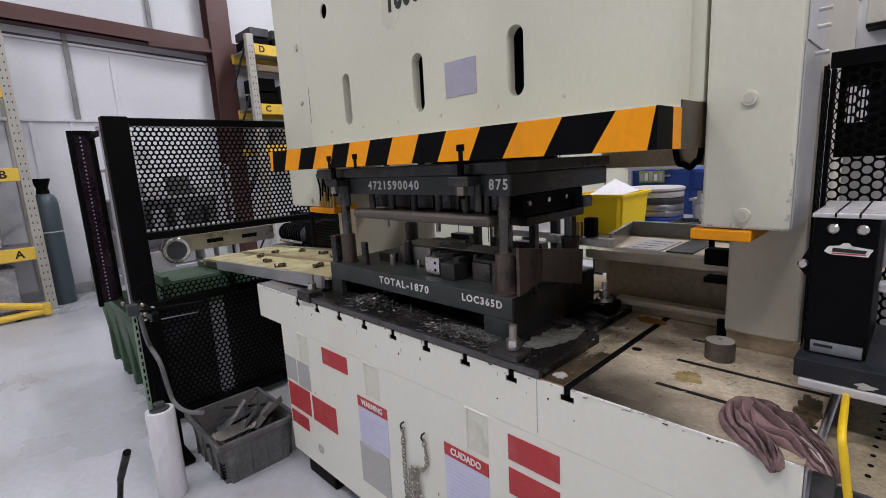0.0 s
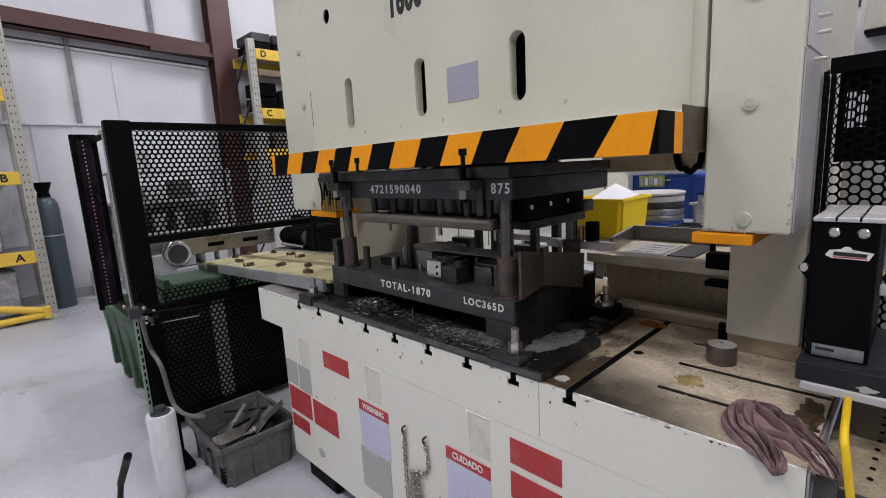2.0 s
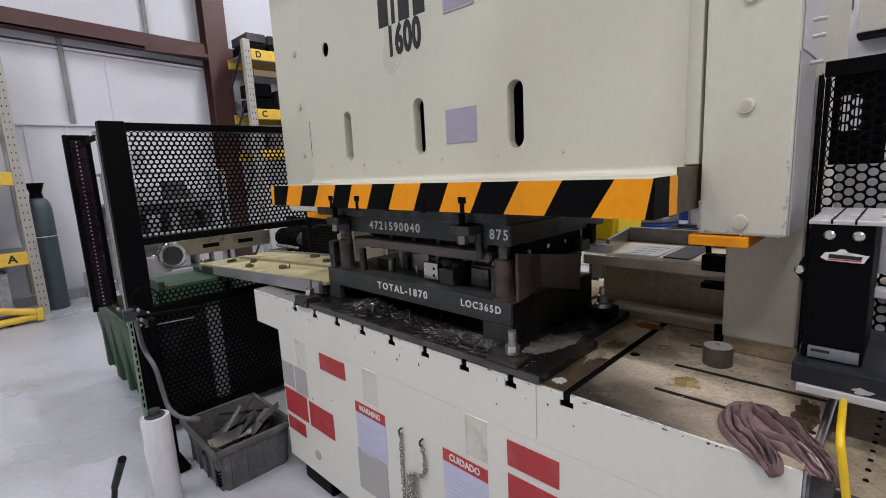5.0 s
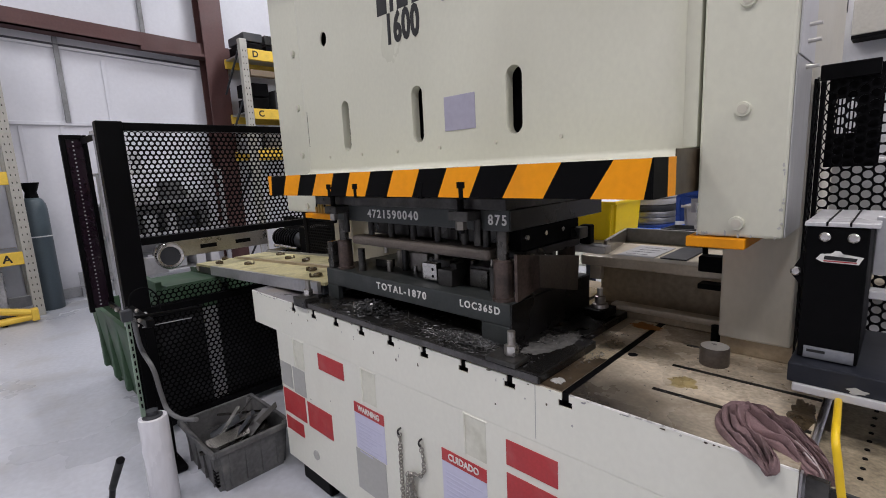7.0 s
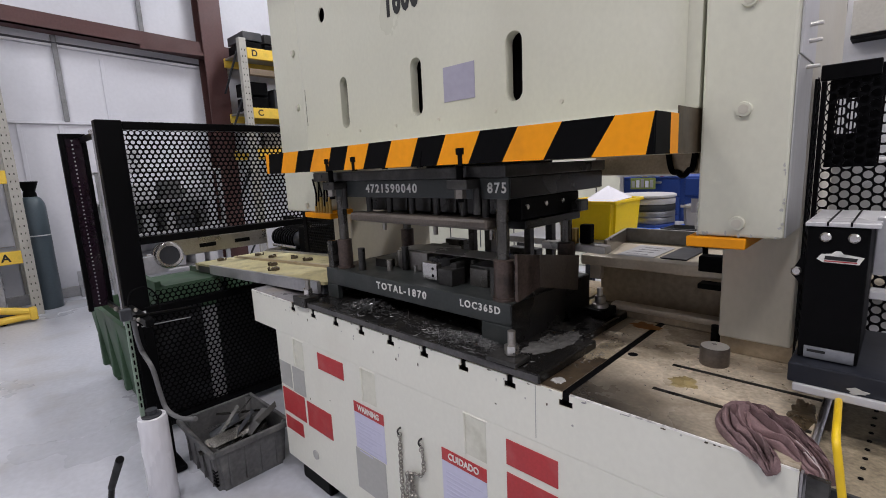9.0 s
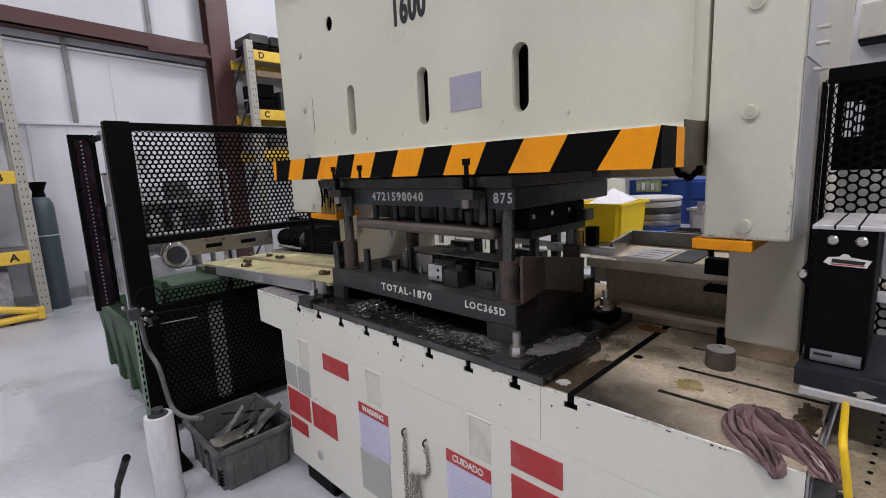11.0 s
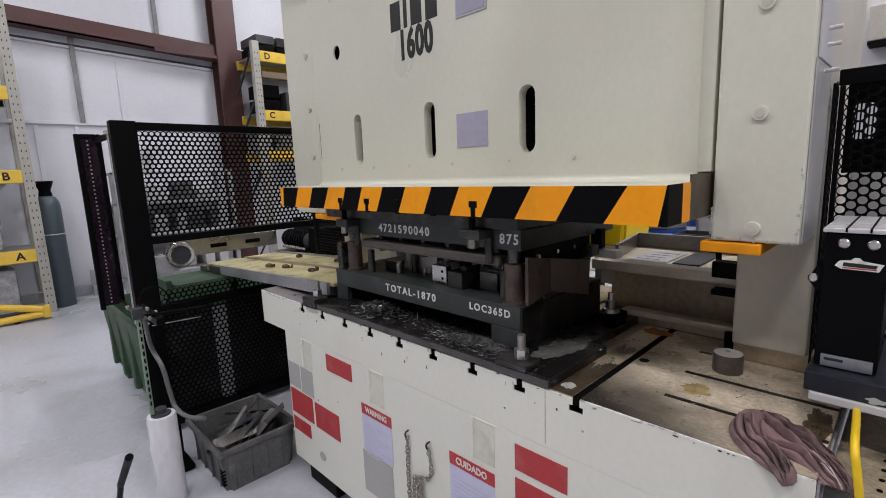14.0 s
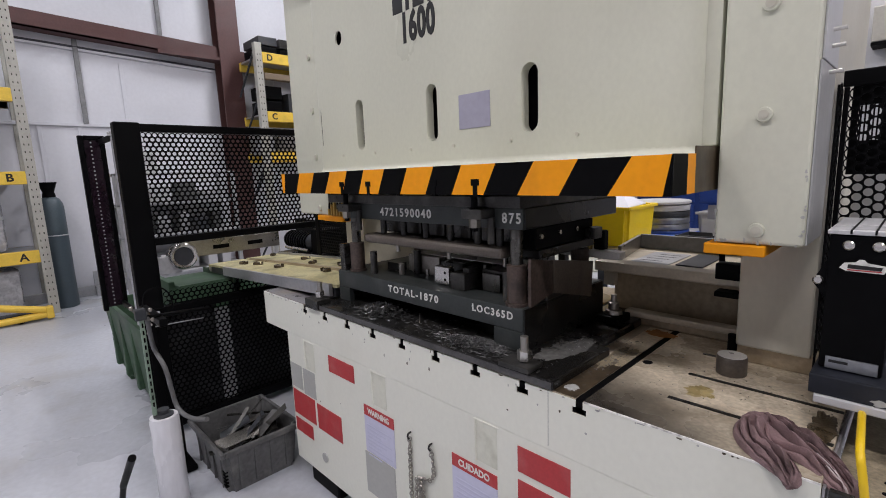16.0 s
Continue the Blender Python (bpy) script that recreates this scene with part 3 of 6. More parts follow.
part("crown", box(-0.33, 1.53, 0.02, 0.95, 2.3, 2.95, 0.02), CREAM, press)
part("back_rail", box(1.04, 1.384, 0.562, 0.605, 0.850, 0.870, 0.006), FEEDTAN, press)
part("back_sill", box(1.04, 1.384, 0.572, 0.60, BT + 0.0035, 0.8495, 0.002), SHADYBROWN, press)
part("rear_guard", box(-0.9, 0.56, 0.985, 1.01, 1.10, 1.55, 0.004), BLACKP, press)
for x0, x1, z1 in ((-0.62, -0.52, 0.97), (-0.28, -0.24, 1.10), (-0.05, 0.08, 0.95), (0.22, 0.26, 1.10), (0.36, 0.52, 0.94)):
    part("rear_bracket", box(x0, x1, 0.93, 0.985, BT + 0.004 if x0 > -0.4 else 0.70, z1, 0.004), OILSTEEL, press)
for x in (0.30, 0.47, 0.60, 0.70):
    part("rear_upright", box(x, x + 0.03, 0.72, 0.75, BT + 0.004, 1.22, 0.003), OILSTEEL, press)
part("rear_beam", box(0.90, 1.384, 0.735, 0.78, 1.270, 1.62, 0.005), TAN, press, "oily tan beam behind the slide")
part("back_plate", box(0.94, 1.40, 0.70, 0.73, BT + 0.004, 0.99, 0.004), SHADYBROWN, press)

# ---- the slide, which goes up and down; modelled at its lowest edge z = 0 ----
slide = thing("press_slide", "cream press slide with black and orange hazard stripes", "press slide")
S0, S1 = -0.135, 1.366
# body: front face with rounded vertical corners
R, RR = 0.055, 0.10
FY, XA, XB = 0.19, -0.14, 1.345
ZA, ZB = 0.079, 1.05
SLOTS = ((0.187, 0.157, 0.338, 0.046), (0.576, 0.160, 0.334, 0.050), (0.945, 0.158, 0.331, 0.052))


def stadium(x, z0, z1, w):
    out = []
    for k in range(13):
        a = math.pi * k / 12
        out.append((x + w / 2 * math.cos(a), z1 - w / 2 + w / 2 * math.sin(a)))
    for k in range(13):
        a = math.pi + math.pi * k / 12
        out.append((x + w / 2 * math.cos(a), z0 + w / 2 + w / 2 * math.sin(a)))
    return out


holes = [(stadium(*q), 0.030) for q in SLOTS]
holes.append(([(0.080 + 0.022 * math.cos(2 * math.pi * k / 24), 0.575 + 0.026 * math.sin(2 * math.pi * k / 24)) for k in range(24)], 0.006))
bm = bmesh.new()
loops = [[bm.verts.new((x, FY, z)) for x, z in ((XA + R, ZA), (XB - RR, ZA), (XB - RR, ZB), (XA + R, ZB))]]
for o, d in holes:
    loops.append([bm.verts.new((x, FY, z)) for x, z in o])
edges = [bm.edges.new((l[i], l[(i + 1) % len(l)])) for l in loops for i in range(len(l))]
bmesh.ops.triangle_fill(bm, edges=edges, use_beauty=True, normal=(0, -1, 0))
for l, (o, d) in zip(loops[1:], holes):
    mid = [bm.verts.new((sum(q[0] for q in o) / len(o) + (x - sum(q[0] for q in o) / len(o)) * 0.94, FY + 0.004, z)) for x, z in o]
    deep = [bm.verts.new((v.co.x, FY + d, v.co.z)) for v in mid]
    for i in range(len(l)):
        j = (i + 1) % len(l)
        bm.faces.new((l[i], l[j], mid[j], mid[i]))
        bm.faces.new((mid[i], mid[j], deep[j], deep[i]))
ring = [(XB - RR + RR * math.sin(math.pi / 2 * k / 12), FY + RR - RR * math.cos(math.pi / 2 * k / 12)) for k in range(13)]
ring += [(XB, 0.62), (XA, 0.62)]
ring += [(XA + R - R * math.sin(math.pi / 2 * k / 8), FY + R - R * math.cos(math.pi / 2 * k / 8)) for k in range(8, -1, -1)]
lo = [bm.verts.new((x, y, ZA)) for x, y in ring]
hi = [bm.verts.new((x, y, ZB)) for x, y in ring]
for i in range(len(ring) - 1):
    bm.faces.new((lo[i], lo[i + 1], hi[i + 1], hi[i]))
bm.faces.new(lo[::-1])
bm.faces.new(hi)
bmesh.ops.remove_doubles(bm, verts=bm.verts, dist=0.0002)
body = part("slide_body", bm, CREAM, slide, smooth=True)
# black sheet added behind the slots for the shade inside the slide
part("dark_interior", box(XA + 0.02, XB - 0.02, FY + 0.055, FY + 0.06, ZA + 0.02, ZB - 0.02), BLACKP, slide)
part("base_ledge", box(S0 + 0.003, S1 - 0.003, 0.0245, 0.63, 0.0705, 0.0785, 0.003), CREAM, slide)
# concave fillet where the body flares out on to its ledge
F = 0.02
bm = bmesh.new()
foot = [(XB - RR, FY + RR, math.pi / 2 * k / 8, RR) for k in range(9)]
foot = [(XB, 0.60, math.pi / 2, 0)] + foot[::-1] + [(XA + R, FY + R, -math.pi / 2 * k / 8, R) for k in range(9)] + [(XA, 0.60, -math.pi / 2, 0)]
rows = []
for cx, cy, a, r in foot:
    row = []
    for k in range(9):
        b = math.pi / 2 * k / 8
        u = r + F * (1 - math.sin(b))
        px = min(max(cx + u * math.sin(a), S0 + 0.004), S1 - 0.004)
        row.append(bm.verts.new((px, cy - u * math.cos(a), 0.0788 + F * (1 - math.cos(b)))))
    rows.append(row)
for p, q in zip(rows, rows[1:]):
    for k in range(8):
        bm.faces.new((p[k], q[k], q[k + 1], p[k + 1]))
part("foot_fillet", bm, CREAM, slide, smooth=True)
part("guide_face", box(1.330, 1.368, 0.258, 0.60, 0.096, ZB, 0.002), CREAM, slide)
part("seam", box(-0.0835, -0.0815, FY - 0.0006, FY + 0.002, 0.190, 0.330), BLACKP, slide)
part("slide_plate", box(S0 + 0.003, S1 - 0.003, 0.0245, 0.64, 0.004, 0.07, 0.003), CREAM2, slide)
# slanted hazard stripes on the front edge
stripe_x = [(S0, S0), (-0.117, -0.106), (-0.022, 0.014), (0.084, 0.121), (0.188, 0.230), (0.302, 0.335), (0.396, 0.430), (0.500, 0.537), (0.606, 0.643), (0.716, 0.752), (0.817, 0.855), (0.926, 0.966), (1.028, 1.074), (1.137, 1.182), (1.246, 1.294), (1.352, S1), (S1, S1)]
for i, ((a0, a1), (b0, b1)) in enumerate(zip(stripe_x, stripe_x[1:])):
    o = [(a0, 0.003), (b0, 0.003), (b1, 0.078), (a1, 0.078)]
    if abs(b1 - a1) < 1e-5:
        o = o[:3]
    part("hazard_stripe", prism(bmesh.new(), o, 0.02, 0.0242), (ORANGE, BLACKP)[i % 2], slide)
# the stripes go round the right-hand end, then greasy bare steel
for y0, y1, mm in ((0.02, 0.092, BLACKP), (0.092, 0.135, ORANGE), (0.135, 0.30, GREASE)):
    part("end_stripe", box(S1 + 0.0005, S1 + 0.003, y0, y1, 0.003, 0.079 if mm is not GREASE else 0.094), mm, slide)
part("nameplate", box(0.694, 0.813, FY - 0.002, FY + 0.001, 0.185, 0.283, 0.0008), LILACDARK, slide, "faded lilac-grey plate")
words("1600", 0.086, LETTER, slide, at_front(0.526, FY - 0.001, 0.519), stretch=0.62, bold=0.005, spacing=1.07)
bm = bmesh.new()
for k, (dx, w) in enumerate(((0, 0.035), (0.042, 0.012), (0.064, 0.036), (0.108, 0.036))):
    bx(bm, 0.410 + dx * 1.55, 0.410 + dx * 1.55 + w * 1.4, FY - 0.001, FY + 0.001, 0.573, 0.66)
part("maker_mark", bm, LETTER, slide)
e = part("emblem", box(0.703, 0.818, FY - 0.003, FY + 0.001, 0.546, 0.63, 0.001), GALV, slide)
part("emblem_face", box(0.710, 0.811, FY - 0.0042, FY - 0.0031, 0.553, 0.623), LILACDARK, e)
for x in (0.063, 0.27, 0.469, 0.668, 0.883, 1.083):
    part("face_screw", rod(bmesh.new(), (x, FY + 0.001, 0.141), (x, FY - 0.003, 0.141), 0.005, None, 12), CREAM2, slide)
# T-slots in the slide's edge with clamp studs
for x in (0.30, 0.45, 0.60, 0.75, 0.90):
    bm = bmesh.new()
    bx(bm, x - 0.007, x + 0.007, 0.0185, 0.03, -0.001, 0.026)
    bx(bm, x - 0.013, x + 0.013, 0.0185, 0.03, 0.026, 0.042)
    part("slide_slot", bm, BLACKP, slide)

# ---- the die: upper half hangs under the slide, lower half stands on the bolster ----
upper = thing("upper_die", "black oily upper half of a stamping die", "stamping die")
DX0, DX1, DY0, DY1 = 0.135, 0.986, 0.10, 0.46
# black sheet added to darken the shoe's dim right side
part("shoe_side", box(DX1 + 0.0005, DX1 + 0.004, DY0 + 0.004, 0.598, -0.088, -0.036, 0.001), BLACKPLATE, upper, "oily black sheet that puts shade on the side of the upper shoe")
part("top_plate", box(DX0 - 0.03, DX1 + 0.006, DY0 - 0.02, 0.615, -0.034, -0.003, 0.003), OILSTEEL, upper)
part("upper_shoe", box(DX0 + 0.06, DX1, DY0, 0.60, -0.090, -0.034, 0.003), DIEGREY, upper, "dark painted upper shoe")
words("4721590040", 0.026, STENCIL, upper, at_front(0.525, DY0 - 0.0006, -0.062), stretch=1.08, bold=0.0008, spacing=1.28)
words("875", 0.026, STENCIL, upper, at_front(0.950, DY0 - 0.0006, -0.062), stretch=0.92, bold=0.0008, spacing=1.3)
for x, y in ((0.195, 0.135), (0.946, 0.125), (0.195, 0.45), (0.946, 0.45)):
    part("guide_pin", rod(bmesh.new(), (x, y, -0.09), (x, y, -0.27), 0.0175, None, 24), PIN, upper, smooth=True)
for x in (0.255, 0.86):
    c = part("clamp", box(x - 0.035, x + 0.035, 0.045, 0.105, -0.062, -0.036, 0.003), OILSTEEL, upper)
    part("clamp_stud", rod(bmesh.new(), (x, 0.06, -0.095), (x, 0.06, 0.02), 0.009, None, 12), BLACKP, c)
    part("clamp_nut", rod(bmesh.new(), (x, 0.06, -0.085), (x, 0.06, -0.062), 0.016, None, 6), STEEL, c)
    part("spring_rod", rod(bmesh.new(), (x + 0.03, 0.09, -0.13), (x + 0.03, 0.09, -0.06), 0.010, None, 14), OILSTEEL, c)
for x in (0.36, 0.47, 0.58, 0.69, 0.80, 0.88):
    part("punch_holder", box(x - 0.052, x + 0.052, 0.17, 0.44, -0.140, -0.09, 0.004), OILSTEEL, upper)
    part("stripper_spring", rod(bmesh.new(), (x, 0.14, -0.15), (x, 0.14, -0.09), 0.011, None, 14), OILSTEEL, upper)
part("side_bar", box(0.90, 0.988, 0.17, 0.46, -0.175, -0.151, 0.003), BLACKPLATE, upper)
part("side_bar", box(0.988, 1.02, 0.40, 0.45, -0.148, -0.115, 0.003), OILSTEEL, upper)
part("cam_block", box(0.93, 0.983, 0.16, 0.46, -0.150, -0.0905, 0.003), BLACKP, upper)
for y, z in ((0.18, -0.115), (0.27, -0.113), (0.36, -0.113)):
    part("side_bushing", rod(bmesh.new(), (0.93, y, z), (0.989, y, z), 0.0065, None, 18), BRIGHT, upper, smooth=True)
bm = bmesh.new()
bx(bm, 0.29, 0.914, 0.10, 0.16, -0.174, -0.142, 0.011)
bx(bm, 0.31, 0.90, 0.16, 0.42, -0.168, -0.150, 0.003)
stripper = part("stripper_plate", bm, STRIPBAR, upper, "dark spring stripper bar")
for x in (0.36, 0.62, 0.85):
    part("stripper_stem", rod(bmesh.new(), (x, 0.2, -0.215), (x, 0.2, -0.165), 0.008, None, 12), STEEL, stripper)

lower = thing("lower_die", "dark painted lower half of a stamping die", "stamping die")
B = PT + 0.0005
part("lower_shoe", box(DX0 - 0.02, DX1, DY0 - 0.005, DY1 + 0.06, 0.905, 0.968, 0.003), DIEGREY, lower)
for q in ((DX0 - 0.02, DX0 + 0.05, DY0 - 0.005, 0.116), (DX0 - 0.02, DX0 + 0.05, 0.49, 0.51), (0.888, DX1, DY0 - 0.005, DY1 + 0.06)):
    part("parallel", box(*q, B, 0.905, 0.002), DIEGREY, lower)
part("parallel", box(0.45, 0.53, 0.26, DY1, B, 0.905, 0.002), BLACKP, lower)
words("TOTAL-1870", 0.023, STENCIL, lower, at_front(0.549, DY0 - 0.0056, 0.940), stretch=1.06, bold=0.0008, spacing=1.34)
words("LOC365D", 0.020, STENCIL, lower, at_front(0.882, DY0 - 0.0056, 0.943), stretch=0.98, bold=0.0007, spacing=1.3)
for x, y in ((0.195, 0.135), (0.946, 0.125), (0.195, 0.45), (0.946, 0.45)):
    part("guide_bushing", lathe(bmesh.new(), (x, y, 0.968), [(0.032, 0), (0.032, 0.008), (0.027, 0.009), (0.027, 0.108), (0.019, 0.111)]), RUSTY, lower, smooth=True)
for x in (0.13, 0.29, 0.902):
    part("stop_post", rod(bmesh.new(), (x, 0.14 if x != 0.905 else 0.12, 0.968), (x, 0.14 if x != 0.905 else 0.12, 1.05), 0.013, None, 16), OILSTEEL, lower, smooth=True)
part("die_block", box(0.38, 0.53, 0.24, 0.42, 0.968, 1.035, 0.003), STEEL, lower)
part("die_block", box(0.56, 0.66, 0.22, 0.40, 0.968, 1.03, 0.003), OILSTEEL, lower)
k = part("gauge_block", box(0.60, 0.665, 0.150, 0.175, 0.975, 1.03, 0.003), BRIGHT, lower, "bright steel block with two holes")
for z in (0.99, 1.012):
    part("hole", rod(bmesh.new(), (0.648, 0.1495, z), (0.648, 0.152, z), 0.005, None, 12), BLACKP, k)
part("die_block", box(0.68, 0.74, 0.14, 0.20, 0.968, 1.02, 0.003), OILSTEEL, lower)
part("die_block", box(0.76, 0.88, 0.20, 0.40, 0.968, 1.03, 0.003), OILSTEEL, lower)
# added black sheet: the die's poorly lit right side as colour
part("side_cover", box(0.9865, 0.9905, 0.097, 0.518, B, 0.966, 0.001), BLACKPLATE, lower, "oily black sheet that puts shade on the side of the die")
for name, o, mm in (("rear_side_plate", ((0.216, 1.080), (0.432, 1.043), (0.424, 0.936), (0.216, 0.990)), STRIPBAR), ("front_side_plate", ((0.112, 1.098), (0.213, 1.080), (0.213, 0.990), (0.112, 0.972)), RUSTY)):
    bm = bmesh.new()
    prism(bm, o, -1.0, -0.991)
    bmesh.ops.transform(bm, matrix=Matrix(((0, -1, 0, 0), (1, 0, 0, 0), (0, 0, 1, 0), (0, 0, 0, 1))), verts=bm.verts)
    part(name, bm, mm, lower)
part("side_rail", box(0.90, 0.99, 0.20, 0.32, 0.968, 1.02, 0.003), OILSTEEL, lower)
part("left_post", box(0.127, 0.158, 0.10, 0.135, 0.968, 1.07, 0.003), OILSTEEL, lower)
rnd = random.Random(5)
for k in range(30):
    x, y, h = rnd.uniform(0.30, 0.90), rnd.uniform(0.17, 0.46), rnd.uniform(0.02, 0.085)
    if k % 2:
        part("die_post", rod(bmesh.new(), (x, y, 0.968), (x, y, 0.968 + h), rnd.uniform(0.006, 0.014), None, 14), (PIN, STEEL, OILSTEEL, BRIGHT, STEEL)[k % 5], lower, smooth=True)
    else:
        w = rnd.uniform(0.012, 0.035)
        part("die_insert", box(x - w, x + w, y - 0.02, y + 0.02, 0.968, 0.968 + h * 0.8, 0.002), (OILSTEEL, PIN, OILSTEEL, STEEL, PIN)[(k // 2) % 5], lower)
part("end_block", box(0.90, 0.95, 0.30, 0.48, 0.968, 1.03, 0.003), OILSTEEL, lower)
for x, y in ((1.038, 0.028), (0.085, 0.026)):
    z0 = B if x > 0.5 else BT + 0.0035
    c = part("hold_down_clamp", box(x - 0.052, x + 0.038, y - 0.04, y + 0.022, z0, B + 0.0135, 0.003), OILSTEEL, lower)
    part("clamp_stud", rod(bmesh.new(), (x, y, B), (x, y, B + 0.075), 0.010, None, 14), STEEL, c)
    part("clamp_nut", rod(bmesh.new(), (x, y, B + 0.016), (x, y, B + 0.04), 0.018, None, 6), BRIGHT, c)
c = part("hold_down_clamp", box(1.01, 1.08, 0.44, 0.52, B, B + 0.025, 0.003), BLACKP, lower)
part("clamp_stud", rod(bmesh.new(), (1.045, 0.48, B + 0.02), (1.045, 0.48, B + 0.085), 0.009, None, 14), BRIGHT, c)
part("clamp_nut", lathe(bmesh.new(), (1.045, 0.48, B + 0.025), [(0.026, 0), (0.024, 0.012), (0.016, 0.014), (0.016, 0.035), (0.01, 0.037)]), STEEL, c, smooth=True)


# ---- the slide goes up and down in a steady crank stroke ----
PERIOD, LOW, HALF, MID = 1.1305, 0.435, 0.0657, 1.270


def slide_z(t):
    return MID - HALF * math.cos(2 * math.pi * (t - LOW) / PERIOD)


def motions():
    ts = [k / 10 for k in range(161)]
    walk(slide, [(t, pose(0, 0, slide_z(t))) for t in ts])
    walk(upper, [(t, pose(0, 0, slide_z(t))) for t in ts])
    for ob, t0, y, wait in belt_parts:
        rows = []
        for k in range(0, 161, 2):
            t = k / 10
            x = BELT_START - BELT_SPEED * (t - t0)  # along the belt
            if t < t0 - 0.3:
                rows.append((t, wait))
            elif x > CX0:
                rows.append((t, Matrix.Translation((min(x, BELT_START + 0.02), y, min(cz(min(x, BELT_START)) + 0.003, 0.895 if x > 0.10 else 9))) @ pose(0, 0, 0, 0, 3.5, 40 * t0)))
            else:
                f = min(1.0, (CX0 - x) / (BELT_SPEED * 0.4))
                rows.append((t, pose(CX0 - 0.10 - 0.12 * f, y, cz(CX0) - 0.03 - (cz(CX0) - 0.20) * f * f, 0, 20 * f, 40 * t0)))
        walk(ob, rows)
    walk(stripper, [(t, pose(0, 0, max(0.0, STRIP_STOP - slide_z(t)))) for t in ts])


STRIP_STOP = 1.239

# ---- bed top: grooves, puck, oil, rag ----
for y, x0 in ((0.138, 1.334), (0.287, 1.326), (0.437, 1.312)):
    part("groove", box(x0, 1.612 if y < 0.4 else 1.38, y - 0.007, y + 0.007, BT + 0.0015, BT + 0.0042, 0.001), BLACKPLATE, press)
part("oil_hole", rod(bmesh.new(), (1.228, 0.29, BT + 0.001), (1.228, 0.29, BT + 0.0046), 0.012, None, 16), BLACKP, press)
puck = thing("steel_puck", "short round steel puck standing on the oily bed", "steel puck")
part("puck_body", lathe(bmesh.new(), (1.399, 0.352, BT + 0.004), [(0.031, 0), (0.032, 0.002), (0.032, 0.042), (0.0305, 0.0445)], 40), STRIPBAR, puck, smooth=True)
# top disc paler than the body
part("turned_face", lathe(bmesh.new(), (1.399, 0.352, BT + 0.0486), [(0.0302, 0), (0.0302, 0.0006), (0.012, 0.0008), (0.0, 0.0008)], 40), PALESTRIP, puck, "pale top face", True)


def splat(name, cx, cy, rx, ry, z, material, seed, label, h=0.002):
    """A thin spill with an uneven rim."""
    rnd = random.Random(seed)
    bm = bmesh.new()
    c = bm.verts.new((cx, cy, z + h))
    ph = [rnd.uniform(0, 6.28) for _ in range(4)]
    rim, low = [], []
    for k in range(96):
        a = 2 * math.pi * k / 96
        d = Vector((math.cos(a), math.sin(a), seed * 1.7))
        r = 1 + 0.55 * noise.noise(d * 1.1) + 0.30 * noise.noise(d * 3.1) + 0.16 * noise.noise(d * 7.3)
        rim.append(bm.verts.new((cx + rx * r * 0.8 * math.cos(a), cy + ry * r * 0.8 * math.sin(a), z + h * 0.8)))
        low.append(bm.verts.new((cx + rx * r * math.cos(a), cy + ry * r * math.sin(a), z)))
    for k in range(96):
        j = (k + 1) % 96
        bm.faces.new((c, rim[k], rim[j]))
        bm.faces.new((rim[k], low[k], low[j], rim[j]))
    return tagged(part(name, bm, material, None, smooth=True), label, "spill", kind="stuff")


splat("oil_spill", 1.383, 0.205, 0.03, 0.028, BT + 0.0039, OILY, 3, "yellow oil smear on the bed top", 0.0004)
splat("oil_spill", 1.59, 0.20, 0.02, 0.06, BT + 0.0042, SLUDGEDARK, 15, "dark brown oily sludge at the bed end", 0.003)
splat("oil_spill", 1.175, 0.520, 0.045, 0.028, BT + 0.0046, RUST, 5, "rusty brown oil smear on the bolster", 0.001)
splat("sludge_patch", 1.055, 0.19, 0.050, 0.10, PT + 0.0003, FILM, 7, "oily film on the black plate, its grey sheen put into the colour", 0.0008)
splat("sludge_patch", 1.158, 0.27, 0.030, 0.085, BT + 0.0046, SLUDGE, 9, "brown crusted sludge beside the die", 0.002)
splat("sludge_patch", 1.160, 0.040, 0.016, 0.016, BT + 0.0046, GREYLAB, 11, "pale dried blob on the bolster edge", 0.004)




def heap(n, cx, cy, rx, ry, z, rise, size, seed, label):
    """A heap of thin curled slivers, thick in the middle and sparse at its rim."""
    rnd = random.Random(seed)
    bm = bmesh.new()
    for _ in range(n):
        u, v = max(-1.6, min(1.6, rnd.gauss(0, 0.55))), max(-1.0, min(1.0, rnd.gauss(0, 0.45)))
        top = rise * max(0.0, 1 - u * u - v * v)
        s, w = size * rnd.uniform(0.4, 1.5), size * rnd.uniform(0.08, 0.3)
        m = Matrix.Translation((cx + rx * u, cy + ry * v, z + rnd.uniform(0.1, 1.0) * top + 0.0012)) @ Euler((rnd.gauss(0, 0.35), rnd.gauss(0, 0.35) if top > 0.004 else rnd.gauss(0, 0.08), rnd.uniform(0, 6.3))).to_matrix().to_4x4()
        bend = rnd.uniform(-0.35, 0.35) * s
        rows = []
        for k in range(4):
            f = k / 3 - 0.5
            mid = bend * (0.25 - f * f) * 2
            rows.append([bm.verts.new(m @ Vector((s * f, mid - w / 2, 0))), bm.verts.new(m @ Vector((s * f, mid + w / 2, 0.0004))), bm.verts.new(m @ Vector((s * f, mid, 0.0011)))])
        for p, q in zip(rows, rows[1:]):
            for i in range(3):
                bm.faces.new((p[i], p[(i + 1) % 3], q[(i + 1) % 3], q[i]))
    return tagged(part("metal_chips", bm, CHIPMAT, None), label, "metal chips", kind="stuff")


